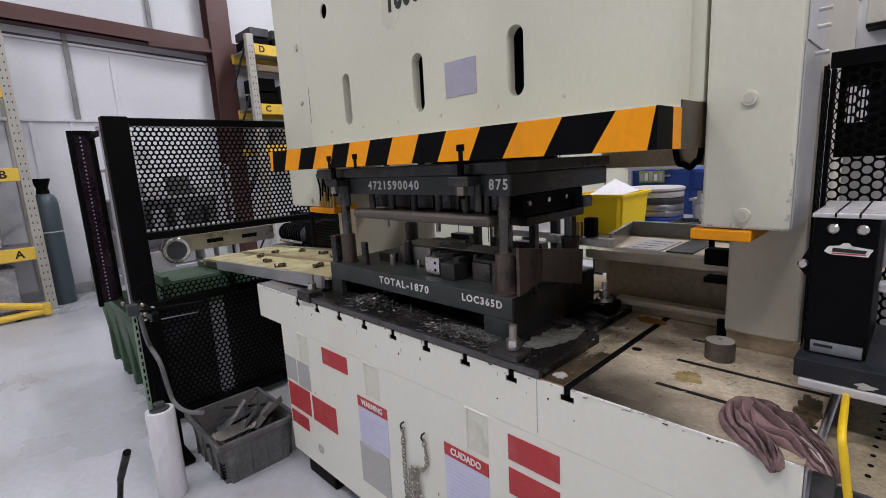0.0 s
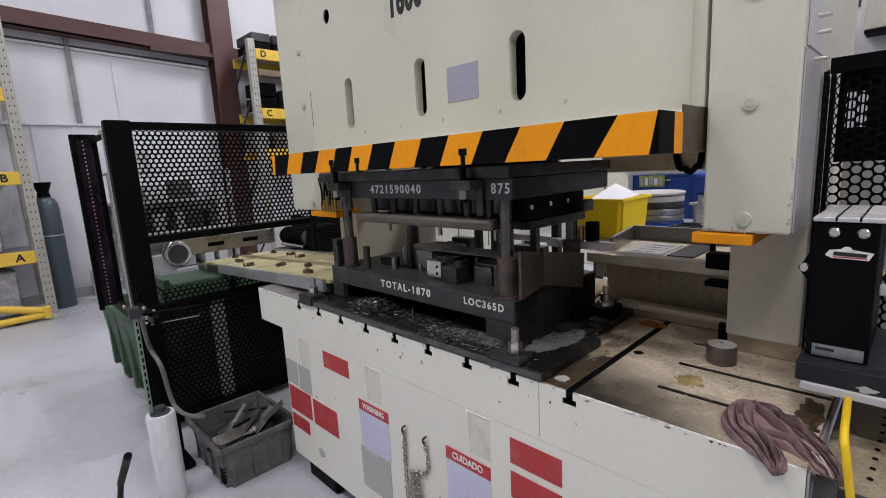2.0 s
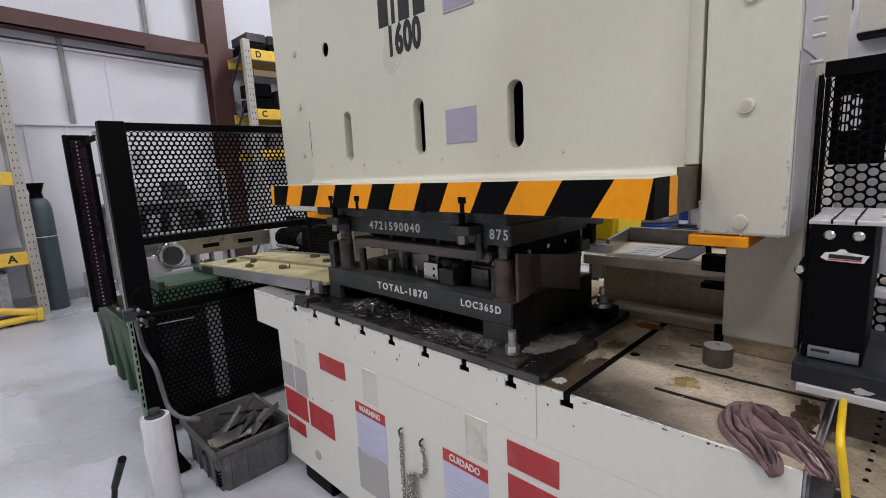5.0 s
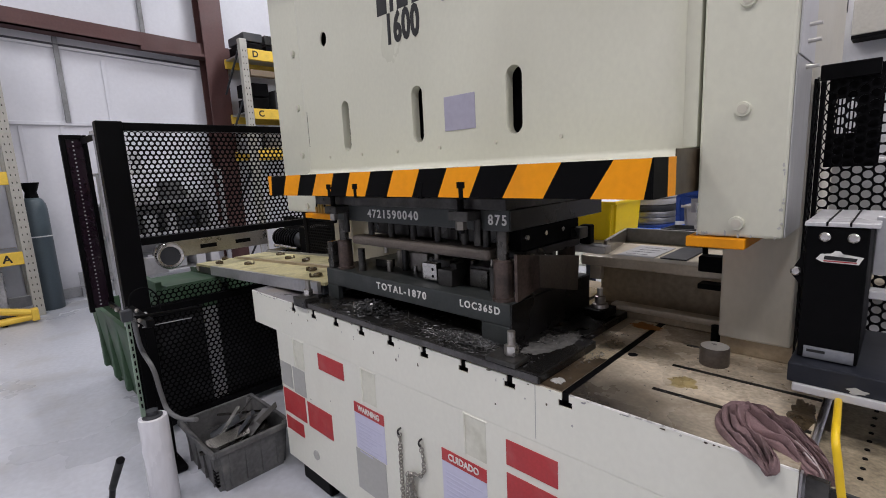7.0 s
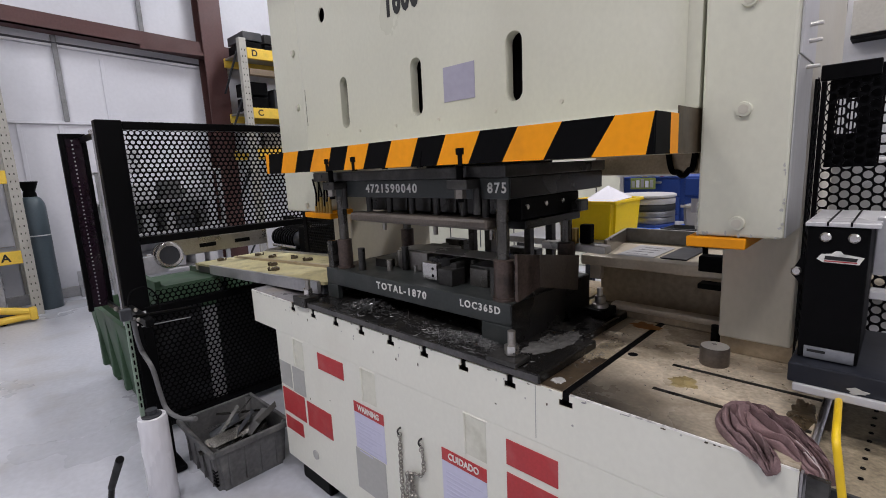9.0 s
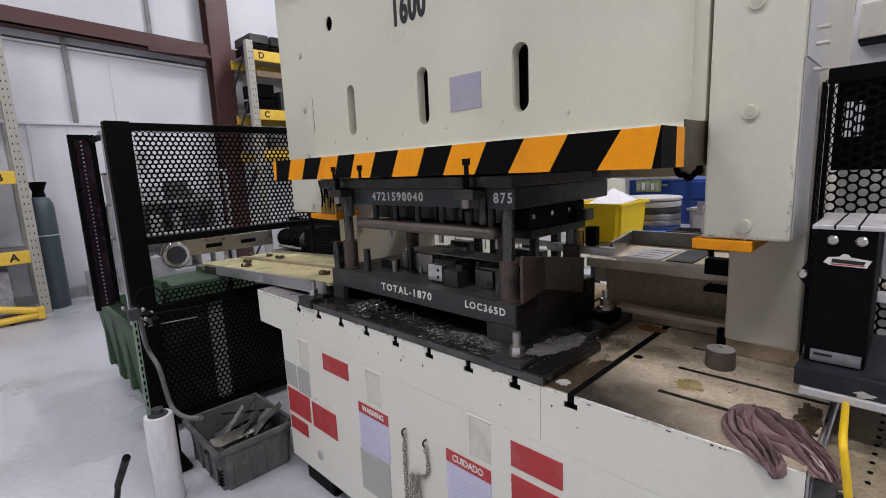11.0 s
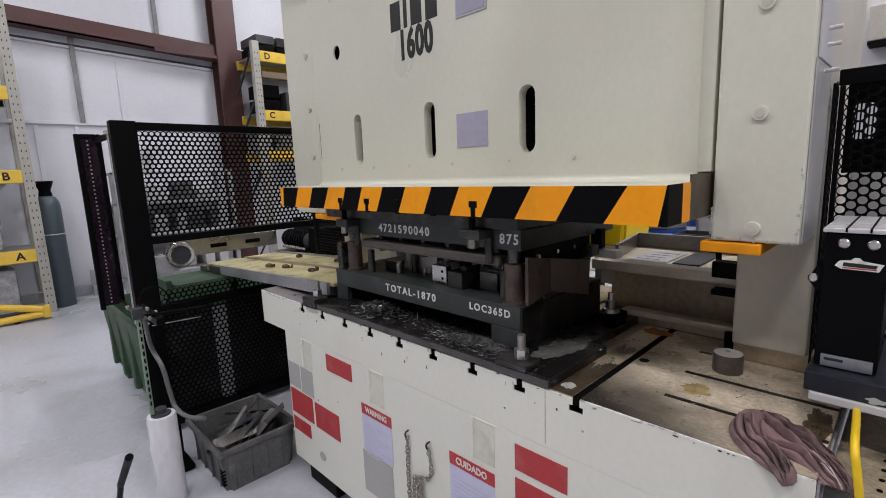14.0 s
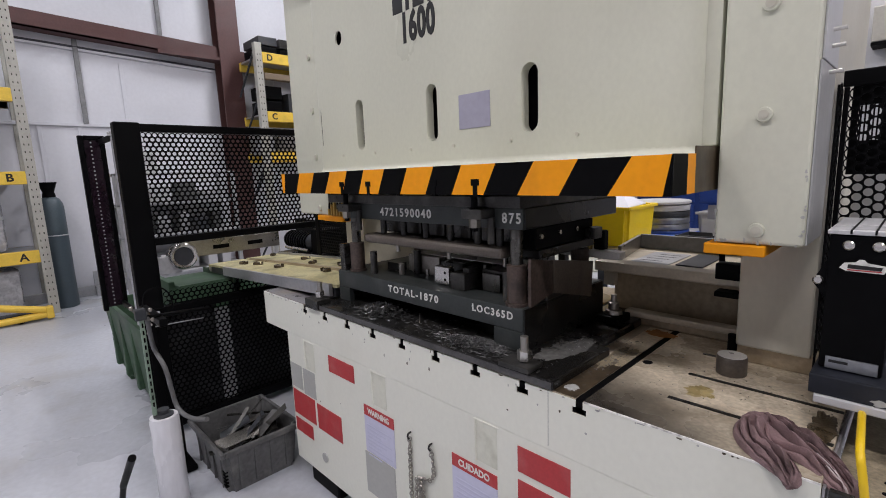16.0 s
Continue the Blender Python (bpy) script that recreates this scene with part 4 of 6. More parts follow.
heap(420, 0.40, 0.085, 0.11, 0.075, PT, 0.026, 0.028, 21, "heap of curled oily steel slivers beside the die")
heap(1300, 0.86, 0.055, 0.14, 0.055, PT, 0.014, 0.0105, 22, "dense heap of fine oily steel slivers before the die")
heap(110, 0.62, 0.075, 0.12, 0.06, PT, 0.003, 0.009, 26, "sparse metal slivers on the oily plate")
heap(150, 1.07, 0.30, 0.06, 0.14, PT, 0.003, 0.006, 23, "fine metal grit beside the die")
heap(60, 1.40, 0.26, 0.16, 0.18, BT + 0.004, 0.001, 0.0045, 24, "fine metal grit on the bed top")
heap(90, 1.158, 0.25, 0.022, 0.2, BT + 0.0046, 0.004, 0.007, 25, "metal grit between the black plate and the slot")
for x, y, h in ((0.585, 0.09, 0.030), (0.895, 0.05, 0.026), (0.70, 0.07, 0.022), (0.875, 0.04, 0.018)):
    solid("metal_sliver", rod(bmesh.new(), (x, y, PT), (x + 0.002, y + 0.002, PT + h), 0.0009, None, 6), BRIGHT, "thin upright sliver of bright steel on the plate", "metal sliver", "upright slivers")


def rag():
    """A crumpled cloth in two lobes with deep folds, one lobe over the front edge and one over the bed's end."""
    bm = bmesh.new()
    lobes = (
        # x, y, half width, height of the heap, lift of the underside over the bed
        (((1.512, 0.178, 0.016, 0.006, 0.0), (1.524, 0.155, 0.036, 0.015, 0.0), (1.546, 0.122, 0.045, 0.024, 0.0), (1.578, 0.090, 0.040, 0.024, 0.0), (1.608, 0.066, 0.034, 0.020, 0.002), (1.634, 0.044, 0.027, 0.014, -0.008), (1.648, 0.034, 0.021, 0.010, -0.018), (1.652, 0.030, 0.013, 0.004, -0.028)), 6.6, 3.0),
        (((1.530, 0.160, 0.012, 0.006, 0.002), (1.513, 0.135, 0.026, 0.015, 0.002), (1.506, 0.102, 0.029, 0.022, 0.001), (1.516, 0.066, 0.029, 0.024, 0.0), (1.540, 0.036, 0.028, 0.022, 0.0), (1.563, 0.012, 0.023, 0.018, 0.0), (1.577, -0.006, 0.019, 0.013, -0.003), (1.582, -0.012, 0.013, 0.009, -0.011), (1.584, -0.014, 0.006, 0.004, -0.015)), 4.6, 11.0),
    )
    base = BT + 0.0042
    seams = []
    for line, folds, seed in lobes:
        n, fine, across = len(line), 10, 84
        rows = []
        for i in range(n - 1):
            for k in range(fine + (i == n - 2)):
                t = k / fine
                q = [line[max(i - 1, 0)], line[i], line[i + 1], line[min(i + 2, n - 1)]]
                rows.append([0.5 * (2 * q[1][c] + (q[2][c] - q[0][c]) * t + (2 * q[0][c] - 5 * q[1][c] + 4 * q[2][c] - q[3][c]) * t * t + (3 * q[1][c] - q[0][c] - 3 * q[2][c] + q[3][c]) * t ** 3) for c in range(5)])
        grid = []
        for i, (x, y, w, h, lift) in enumerate(rows):
            a, b = rows[max(i - 1, 0)], rows[min(i + 1, len(rows) - 1)]
            d = Vector((b[0] - a[0], b[1] - a[1])).normalized()
            f = i / (len(rows) - 1)
            ring = []
            for j in range(across + 1):
                v = 2 * j / across - 1
                bulge = 1 + 0.16 * noise.noise(Vector((f * 4.5, seed, v)))
                px, py = x - d.y * w * v * bulge, y + d.x * w * v * bulge
                wob = 0.5 * noise.noise(Vector((f * 3.4, seed + 5, v * 1.3))) + 0.22 * noise.noise(Vector((f * 9, seed + 9, v * 3)))
                u = v + 0.5 * wob + 0.1 * math.sin(3 * f + seed)
                ridge = abs(math.sin(math.pi * folds * u * 0.5)) ** 0.7
                pleat = abs(math.sin(math.pi * folds * u * 1.15 + 1.1 + 2 * noise.noise(Vector((f * 5, seed, 1))))) ** 0.6
                dome = max(0.0, 1 - v * v) ** 0.4
                deep = 0.75 + 0.6 * noise.noise(Vector((f * 6, v * 3.5, seed + 2)))
                z = base + lift + h * dome * max(0.05, 0.02 + deep * (1.25 * ridge + 0.22 * pleat))
                z += 0.0016 * noise.noise(Vector((px, py, 0)) * 140)
                ring.append(bm.verts.new((px + 0.009 * d.y * ridge, py - 0.009 * d.x * ridge, z)))
            grid.append(ring)
        for j in (int(across * 0.34), int(across * 0.42)):
            seams.append([r[j].co + Vector((0, 0, 0.0006)) for r in grid[int(len(grid) * 0.55):int(len(grid) * 0.92):4]])
        low = [[bm.verts.new((v.co.x, v.co.y, v.co.z - (0.0018 if 0 < j < across else 0.0008))) for j, v in enumerate(r)] for r in grid]
        for g, flip in ((grid, False), (low, True)):
            for p, q in zip(g, g[1:]):
                for j in range(across):
                    c = (p[j], p[j + 1], q[j + 1], q[j])
                    bm.faces.new(c[::-1] if flip else c)
        for g0, g1 in zip(zip(grid, grid[1:]), zip(low, low[1:])):
            for j in (0, across):
                bm.faces.new((g0[0][j], g0[1][j], g1[1][j], g1[0][j]))
        for e in (0, -1):
            for j in range(across):
                bm.faces.new((grid[e][j], grid[e][j + 1], low[e][j + 1], low[e][j]))
    cloth = thing("shop_rag", "crumpled mauve shop rag draped over the bed edge", "rag")
    body = part("cloth", bm, RAG, cloth, smooth=True)
    for line in seams[:2]:
        part("hem_stripe", tube(bmesh.new(), line, 0.0014, 6), HEM, body, "pale woven hem stripe", True)
    return cloth


rag()

# oil tray and bracketed spray unit beside the column, with its yellow hose
unit = thing("lubricator_unit", "black spray lubricator box with white lid on a dark tray", "lubricator")
part("box_body", box(1.573, 1.660, 0.205, 0.43, 0.943, 1.190, 0.003), BLACKP, unit)
part("lid", box(1.570, 1.672, 0.202, 0.44, 1.1905, 1.198, 0.0015), WHITEMETAL, unit, "white metal lid with black straps")
for x in (1.602, 1.634):
    part("strap", box(x - 0.0015, x + 0.0015, 0.2005, 0.441, 1.192, 1.1995, 0.0005), BLACKP, unit)
part("bracket", prism(bmesh.new(), [(1.552, 1.10), (1.582, 1.165), (1.582, 1.06), (1.56, 1.09)], 0.215, 0.225), BLACKP, unit)
for x, z, y in ((1.600, 1.172, 0.205), (1.639, 1.172, 0.205), (1.561, 1.104, 0.215)):
    part("round_bolt", lathe(bmesh.new(), (0, 0, 0), [(0.0085, 0), (0.0085, 0.002), (0.006, 0.0045), (0, 0.005)], 20), BRIGHT, unit, smooth=True).matrix_basis = pose(x, y, z, 90)
lo = part("maker_badge", prism(bmesh.new(), [(1.591, 1.150), (1.597, 1.159), (1.612, 1.161), (1.617, 1.166), (1.624, 1.166), (1.628, 1.161), (1.656, 1.157), (1.652, 1.149), (1.650, 1.144), (1.600, 1.145)], 0.2035, 0.205), STENCIL, unit, "white and red maker badge")
lo.matrix_basis = pose(-0.001, 0, -0.018)
part("badge_bar", prism(bmesh.new(), [(1.602, 1.150), (1.603, 1.157), (1.648, 1.155), (1.646, 1.149)], 0.2028, 0.2034), LETTER, lo)
part("badge_bar", box(1.602, 1.647, 0.2028, 0.2034, 1.1465, 1.1482), RED, lo)
part("type_plate", box(1.583, 1.655, 0.2, 0.2045, 0.945, 0.967, 0.001), COIL, unit)
part("type_bar", box(1.588, 1.615, 0.1992, 0.1998, 0.957, 0.962), LETTER, unit)
part("side_bracket", box(1.664, 1.72, 0.26, 0.275, 1.10, 1.205, 0.002), GALV, unit)
part("side_bracket", box(1.664, 1.72, 0.24, 0.275, 1.06, 1.075, 0.002), WHITEMETAL, unit)
SMEAR_AT = (1.666, 0.913)
tray = part("tray", box(1.566, 1.83, 0.165, 0.45, 0.905, 0.942, 0.003), TRAYM, unit, "dark steel tray")
part("tray_lip", box(1.575, 1.83, 0.160, 0.20, 0.890, 0.905, 0.002), WHITEMETAL, tray)
o = [(SMEAR_AT[0] + 0.013 * math.cos(a) * (1 + 0.25 * math.sin(5 * a)), SMEAR_AT[1] + 0.0055 * math.sin(a) * (1 + 0.3 * math.cos(3 * a))) for a in [2 * math.pi * k / 28 for k in range(28)]]
part("paint_smear", prism(bmesh.new(), o, 0.1640, 0.1655), GREYLAB, tray, "pale dried smear on the tray front")
part("tray_leg", box(1.80, 1.82, 0.33, 0.35, 0.0, 0.905, 0.002), DARKGREY, tray)
solid("air_hose", tube(bmesh.new(), [(1.642, 0.17, 0.890), (1.646, 0.10, 0.895), (1.6515, 0.012, 0.895), (1.657, -0.004, 0.87), (1.663, -0.004, 0.83), (1.669, -0.004, 0.79), (1.674, -0.004, 0.74), (1.66, 0.0, 0.6), (1.66, 0.05, 0.3), (1.68, 0.1, 0.02)], 0.0056), HOSEY, "bright yellow air hose hanging beside the bed", "hose", smooth=True)
# catch shelf beyond the bed's end
shelf = thing("drip_shelf", "oily perforated drip shelf beyond the bed end", "drip shelf")
part("shelf_plate", box(1.622, 2.0, 0.02, 0.50, 0.79, 0.802, 0.002), SLUDGE, shelf)
part("shelf_edge", box(1.622, 2.0, 0.012, 0.02, 0.775, 0.806, 0.001), DARKGREY, shelf)
for k in range(9):
    part("rivet", rod(bmesh.new(), (1.683 + 0.001 * k, 0.08 + 0.035 * k, 0.801), (1.683 + 0.001 * k, 0.08 + 0.035 * k, 0.8035), 0.004, None, 10), BLACKP, shelf)
part("end_bracket", box(1.622, 1.652, 0.0, 0.012, 0.70, 0.822, 0.002), OILSTEEL, shelf, "dark steel end bracket")
for x in (1.66, 1.95):
    part("shelf_leg", box(x, x + 0.03, 0.25, 0.28, 0, 0.79, 0.002), DARKGREY, shelf)

# perforated guard right of the column
guard = thing("machine_guard", "black perforated steel guard panel beside the press column", "guard", "perforated guards")
part("guard_sheet", perforated(bmesh.new(), 0.88, 1.475, 1.553, 2.24, 0.021, 0.0172, lambda u, v, w: (v, 0.50 + w, u)), GUARD, guard)
part("guard_sheet", perforated(bmesh.new(), 0.88, 1.475, 0.437, 0.492, 0.021, 0.0165, lambda u, v, w: (1.541 + w, v, u)), GUARD, guard)
part("guard_rail", box(1.541, 1.640, 0.493, 0.507, 1.472, 1.505, 0.002), GUARD, guard)
part("guard_post", box(1.5435, 1.5525, 0.493, 0.507, 0.0, 1.4715, 0.002), GUARD, guard)
part("guard_post", box(1.539, 1.5435, 0.4305, 0.437, 0.0, 1.4715, 0.001), GUARD, guard)
part("guard_post", box(2.22, 2.25, 0.49, 0.515, 0.0, 1.47, 0.002), GUARD, guard)
bm = bmesh.new()
for q in ((1.555, 1.567, 1.285, 1.500), (1.606, 1.648, 1.285, 1.500), (1.567, 1.606, 1.433, 1.500), (1.567, 1.606, 1.285, 1.358)):
    bx(bm, q[0], q[1], 0.530, 0.534, q[2], q[3])
part("dark_screen", bm, BLACKP, guard, "dark screen with a small window behind the guard")
for x in (1.570, 1.577, 1.584, 1.591, 1.598):
    part("screen_bar", box(x, x + 0.003, 0.535, 0.538, 1.358, 1.433), GUARD, guard)
part("panel_behind", box(1.555, 1.72, 0.70, 0.72, 0.85, 1.30, 0.006), WHITEMETAL, guard)

for z in (1.565, 1.535, 1.487):
    part("pipe_clip", rod(bmesh.new(), (1.5345, 0.345, z), (1.556, 0.345, z), 0.004, None, 14), BRIGHT, press, smooth=True)

# ---- chain on the bed front ----
def chain():
    bm = bmesh.new()
    rnd = random.Random(2)

    def run(pts, n):
        P = [Vector(p) for p in pts]
        seg = [(b - a).length for a, b in zip(P, P[1:])]
        tot = sum(seg)
        for i in range(n):
            d = tot * (i + 0.5) / n
            k = 0
            while d > seg[k] and k < len(seg) - 1:
                d -= seg[k]
                k += 1
            p, way = P[k].lerp(P[k + 1], d / seg[k]), (P[k + 1] - P[k]).normalized()
            m = Matrix.Translation(p) @ way.to_track_quat("X", "Z").to_matrix().to_4x4() @ pose(0, 0, 0, 90 * (i % 2) + rnd.uniform(-25, 25))
            L, W, r = tot / n * 0.66, 0.0062, 0.0020
            ring = []
            for s in range(12):
                a = 2 * math.pi * s / 12
                c = Vector((L * math.cos(a), W * math.sin(a), 0))
                out = Vector((math.cos(a), math.sin(a), 0)).normalized()
                ring.append([bm.verts.new(m @ (c + r * (math.cos(2 * math.pi * q / 5) * out + math.sin(2 * math.pi * q / 5) * Vector((0, 0, 1))))) for q in range(5)])
            for s in range(12):
                for q in range(5):
                    bm.faces.new((ring[s][q], ring[s][(q + 1) % 5], ring[(s + 1) % 12][(q + 1) % 5], ring[(s + 1) % 12][q]))
    y = -0.006
    run([(0.622, y, 0.512), (0.618, y, 0.36), (0.62, y, 0.20), (0.635, y, 0.13), (0.655, y, 0.2), (0.672, y - 0.004, 0.40)], 56)
    run([(0.672, y - 0.008, 0.40), (0.69, y - 0.004, 0.30), (0.70, y, 0.20), (0.69, y, 0.14), (0.676, y, 0.22), (0.668, y - 0.006, 0.40)], 50)
    run([(0.672, y - 0.006, 0.40), (0.71, y, 0.405), (0.728, y, 0.43), (0.726, y, 0.47), (0.718, y, 0.512)], 14)
    run([(0.66, y - 0.01, 0.40), (0.652, y - 0.01, 0.3), (0.66, y - 0.01, 0.17), (0.68, y - 0.01, 0.3), (0.68, y - 0.01, 0.39)], 36)
    return bm


ch = thing("lifting_chain", "looped steel chain hung on the press bed front", "chain")
tagged(part("chain_run", chain(), STEEL, ch), kind="stuff")
for x in (0.622, 0.718):
    part("hook", tube(bmesh.new(), [(x, 0.006, 0.528), (x, -0.010, 0.526), (x, -0.013, 0.516), (x, -0.008, 0.508)], 0.003, 8), OILSTEEL, ch)

# ---- out-feed conveyor left of the die ----
conv = thing("outfeed_conveyor", "low belt conveyor with oil-stained yellow belts", "conveyor")
CX0, CX1, CZ0, CZ1 = -1.33, 0.11, 0.828, 0.908


def cz(x):
    return CZ0 + (CZ1 - CZ0) * (x - CX0) / (CX1 - CX0)


def slab(x0, x1, y0, y1, d0, d1):
    """A board that follows the conveyor's slope, d0 to d1 above its line."""
    bm = bmesh.new()
    vs = [bm.verts.new((x, y, cz(x) + d)) for x in (x0, x1) for y in (y0, y1) for d in (d0, d1)]
    for q in ((0, 1, 3, 2), (4, 6, 7, 5), (0, 4, 5, 1), (2, 3, 7, 6), (0, 2, 6, 4), (1, 5, 7, 3)):
        bm.faces.new([vs[i] for i in q])
    return bm


part("belt", slab(CX0, CX1, 0.084, 0.29, -0.012, 0.0), WOOD, conv)
part("belt", slab(CX0, CX1, 0.312, 0.52, -0.012, 0.002), WOOD, conv)
part("divider", slab(CX0 + 0.1, CX1, 0.291, 0.311, -0.012, 0.012), TAN, conv)
part("side_channel", slab(-1.05, 0.085, 0.066, 0.081, -0.045, 0.004), GALV, conv)
part("side_channel", slab(CX0, CX1, 0.522, 0.535, -0.035, 0.012), GALV, conv)
part("conveyor_bed", slab(CX0 + 0.03, CX1 - 0.02, 0.09, 0.515, -0.05, -0.014), DARKGREY, conv)
part("end_roller", rod(bmesh.new(), (CX0, 0.09, cz(CX0) - 0.024), (CX0, 0.51, cz(CX0) - 0.024), 0.022, None, 20), STEEL, conv, smooth=True)
for x in (-1.2, -0.45):
    for y in (0.16, 0.49):
        part("conveyor_leg", box(x, x + 0.04, y, y + 0.03, 0, cz(x) - 0.04, 0.002), DARKGREY, conv)
bm = bmesh.new()
bx(bm, -1.48, -1.45, -0.02, 0.60, 0.865, 0.965, 0.003)
part("rear_guide", bm, STEEL, conv)
for y in (0.16, 0.38):
    part("guide_slot", box(-1.4505, -1.4485, y, y + 0.10, 0.900, 0.925, 0.001), BLACKP, conv)

BELT_START, BELT_SPEED = 0.20, 0.19
belt_parts = []
belt_rnd = random.Random(40)


def belt_part(name):
    """A small pressed bracket: bent plate with a hole."""
    bm = bmesh.new()
    lathe(bm, (0, 0, 0), [(0.007, 0), (0.019, 0), (0.019, 0.010), (0.014, 0.014), (0.007, 0.014), (0.007, 0)], 16)
    bx(bm, 0.014, 0.034, -0.010, 0.010, 0.0, 0.004)
    bx(bm, 0.029, 0.034, -0.010, 0.010, 0.004, 0.016)
    return tagged(part(name, bm, SLUDGEDARK, None), "small oily pressed metal bracket on the belt", "bracket", "pressed brackets")


for lane, (ly, shift) in enumerate(((0.19, 0.10), (0.41, 0.62))):
    for k in range(-6, 15):
        t0 = shift + 1.1305 * k + belt_rnd.uniform(-0.15, 0.3)
        if belt_rnd.random() > 0.62:
            continue
        ob = belt_part("pressed_bracket")
        belt_parts.append((ob, t0, ly + belt_rnd.uniform(-0.06, 0.06), pose(0.34, ly, 0.858 + 0.003 * max(0, k))))

# ---- perforated cage round the out-feed ----
FX = -1.0
cage = thing("safety_fence", "black perforated steel safety fence with frame and door", "fence", "perforated guards")
part("corner_post", box(FX - 0.06, FX + 0.0, -0.365, -0.255, 0.02, 1.617, 0.006), GUARD, cage)
part("top_rail", box(FX - 0.055, FX - 0.005, -0.255, 1.05, 1.575, 1.612, 0.004), GUARD, cage)
part("middle_rail", box(FX - 0.055, FX - 0.005, -0.255, 1.05, 1.015, 1.052, 0.004), GUARD, cage)
part("far_post", box(FX - 0.055, FX - 0.005, 1.05, 1.09, 0.02, 1.612, 0.004), GUARD, cage)
part("fence_sheet", perforated(bmesh.new(), -0.255, 1.05, 1.05, 1.578, 0.0262, 0.0182, lambda u, v, w: (FX - 0.03 + w, u, v)), GUARD, cage)
part("low_rail", box(FX - 0.045, FX + 0.005, -0.30, 0.62, 0.66, 0.70, 0.004), GUARD, cage)
part("low_rail", box(FX - 0.045, FX + 0.005, -0.30, 0.62, 0.04, 0.085, 0.004), GUARD, cage)
part("low_post", box(FX - 0.045, FX + 0.005, -0.345, -0.30, 0.0, 0.70, 0.004), GUARD, cage)
part("low_post", box(FX - 0.045, FX + 0.005, 0.62, 0.66, 0.0, 0.70, 0.004), GUARD, cage)
part("low_sheet", perforated(bmesh.new(), -0.30, 0.62, 0.08, 0.665, 0.0268, 0.0205, lambda u, v, w: (FX - 0.02 + w, u, v)), GUARD, cage)
part("bright_backing", box(FX - 0.060, FX - 0.050, 0.0, 0.075, 0.08, 0.62), WHITEMETAL, cage)
part("backing_sheet", box(FX - 0.055, FX - 0.050, -0.30, -0.003, 0.08, 0.66), BACKING, cage)
part("backing_sheet", box(FX - 0.055, FX - 0.050, 0.078, 0.62, 0.08, 0.66), BACKING, cage)
part("upper_low_sheet", perforated(bmesh.new(), -0.25, 0.50, 0.70, 0.79, 0.0268, 0.0205, lambda u, v, w: (FX - 0.02 + w, u, v)), GUARD, cage)
part("side_sheet", perforated(bmesh.new(), -1.0, -0.2, 0.08, 0.66, 0.0268, 0.0205, lambda u, v, w: (u, 0.64 + w, v)), GUARD, cage)
for z in (0.27, 0.44):
    part("inner_rail", box(-0.95, -0.2, 0.60, 0.63, z, z + 0.03, 0.003), GUARD, cage)
for y0, z0, y1, z1 in ((-0.276, 0.659, -0.18, 0.657), (-0.31, 0.609, -0.081, 0.599)):
    part("edge_strip", rod(bmesh.new(), (FX + 0.008, y0, z0), (FX + 0.008, y1, z1), 0.003, None, 8), GALV, cage)
for y, z in ((-0.341, 0.672), (-0.343, 0.582), (-0.328, 0.625)):
    part("fence_bolt", rod(bmesh.new(), (FX + 0.004, y, z), (FX + 0.014, y, z), 0.007, None, 12), BRIGHT, cage, smooth=True)
part("tie_block", box(FX + 0.004, FX + 0.02, -0.294 - 0.012, -0.294 + 0.012, 0.673 - 0.012, 0.673 + 0.012, 0.003), WHITEMETAL, cage)
hinge = part("hinge_bracket", rod(bmesh.new(), (FX - 0.13, -0.36, 1.57), (FX - 0.02, -0.33, 1.57), 0.012, None, 12), BRIGHT, cage)
part("bright_rod", rod(bmesh.new(), (FX - 0.13, -0.345, 0.60), (FX - 0.13, -0.345, 1.57), 0.014, None, 12), GALV, cage, smooth=True)
leaf = part("door_leaf", box(-1.62, -1.61, -0.40, -0.325, 0.62, 1.585, 0.002), GUARD2, cage, "open tinted plastic door leaf")
part("leaf_frame", box(-1.63, -1.60, -0.425, -0.40, 0.60, 1.60, 0.004), GUARD, leaf)
part("leaf_frame", box(-1.63, -1.60, -0.325, -0.303, 0.60, 1.60, 0.004), GUARD, leaf)
part("leaf_frame", box(-1.63, -1.60, -0.40, -0.325, 1.575, 1.60, 0.004), GUARD, leaf)
part("leaf_arm", box(-1.60, -1.05, -0.335, -0.32, 1.55, 1.58, 0.003), GUARD, leaf)
part("leaf_arm", box(-1.60, -1.05, -0.335, -0.32, 0.62, 0.65, 0.003), GUARD, leaf)
for k in range(42):
    part("perforation", rod(bmesh.new(), (-1.6095, -0.368, 0.64 + 0.0225 * k), (-1.6085, -0.368, 0.64 + 0.0225 * k), 0.0045, None, 8), GALV, leaf)
# round sensor head with silver ring on the post
head = part("drive_head", rod(bmesh.new(), (FX - 0.08, -0.145, 0.95), (FX + 0.03, -0.145, 0.95), 0.052, None, 32), DARKGREY, cage, "round drive head with silver ring", True)
bm = bmesh.new()
rings = []
for r, x in ((0.066, 0.0), (0.068, 0.03), (0.060, 0.042), (0.048, 0.04), (0.046, 0.02)):
    rings.append([bm.verts.new((FX + x, -0.145 + r * math.cos(2 * math.pi * k / 36), 0.95 + r * math.sin(2 * math.pi * k / 36))) for k in range(36)])
for p, q in zip(rings, rings[1:]):
    for k in range(36):
        bm.faces.new((p[k], p[(k + 1) % 36], q[(k + 1) % 36], q[k]))
part("ring", bm, BRIGHT, head, smooth=True)
part("head_bracket", box(FX - 0.05, FX - 0.005, -0.255, -0.15, 0.86, 0.95, 0.003), GALV, cage)

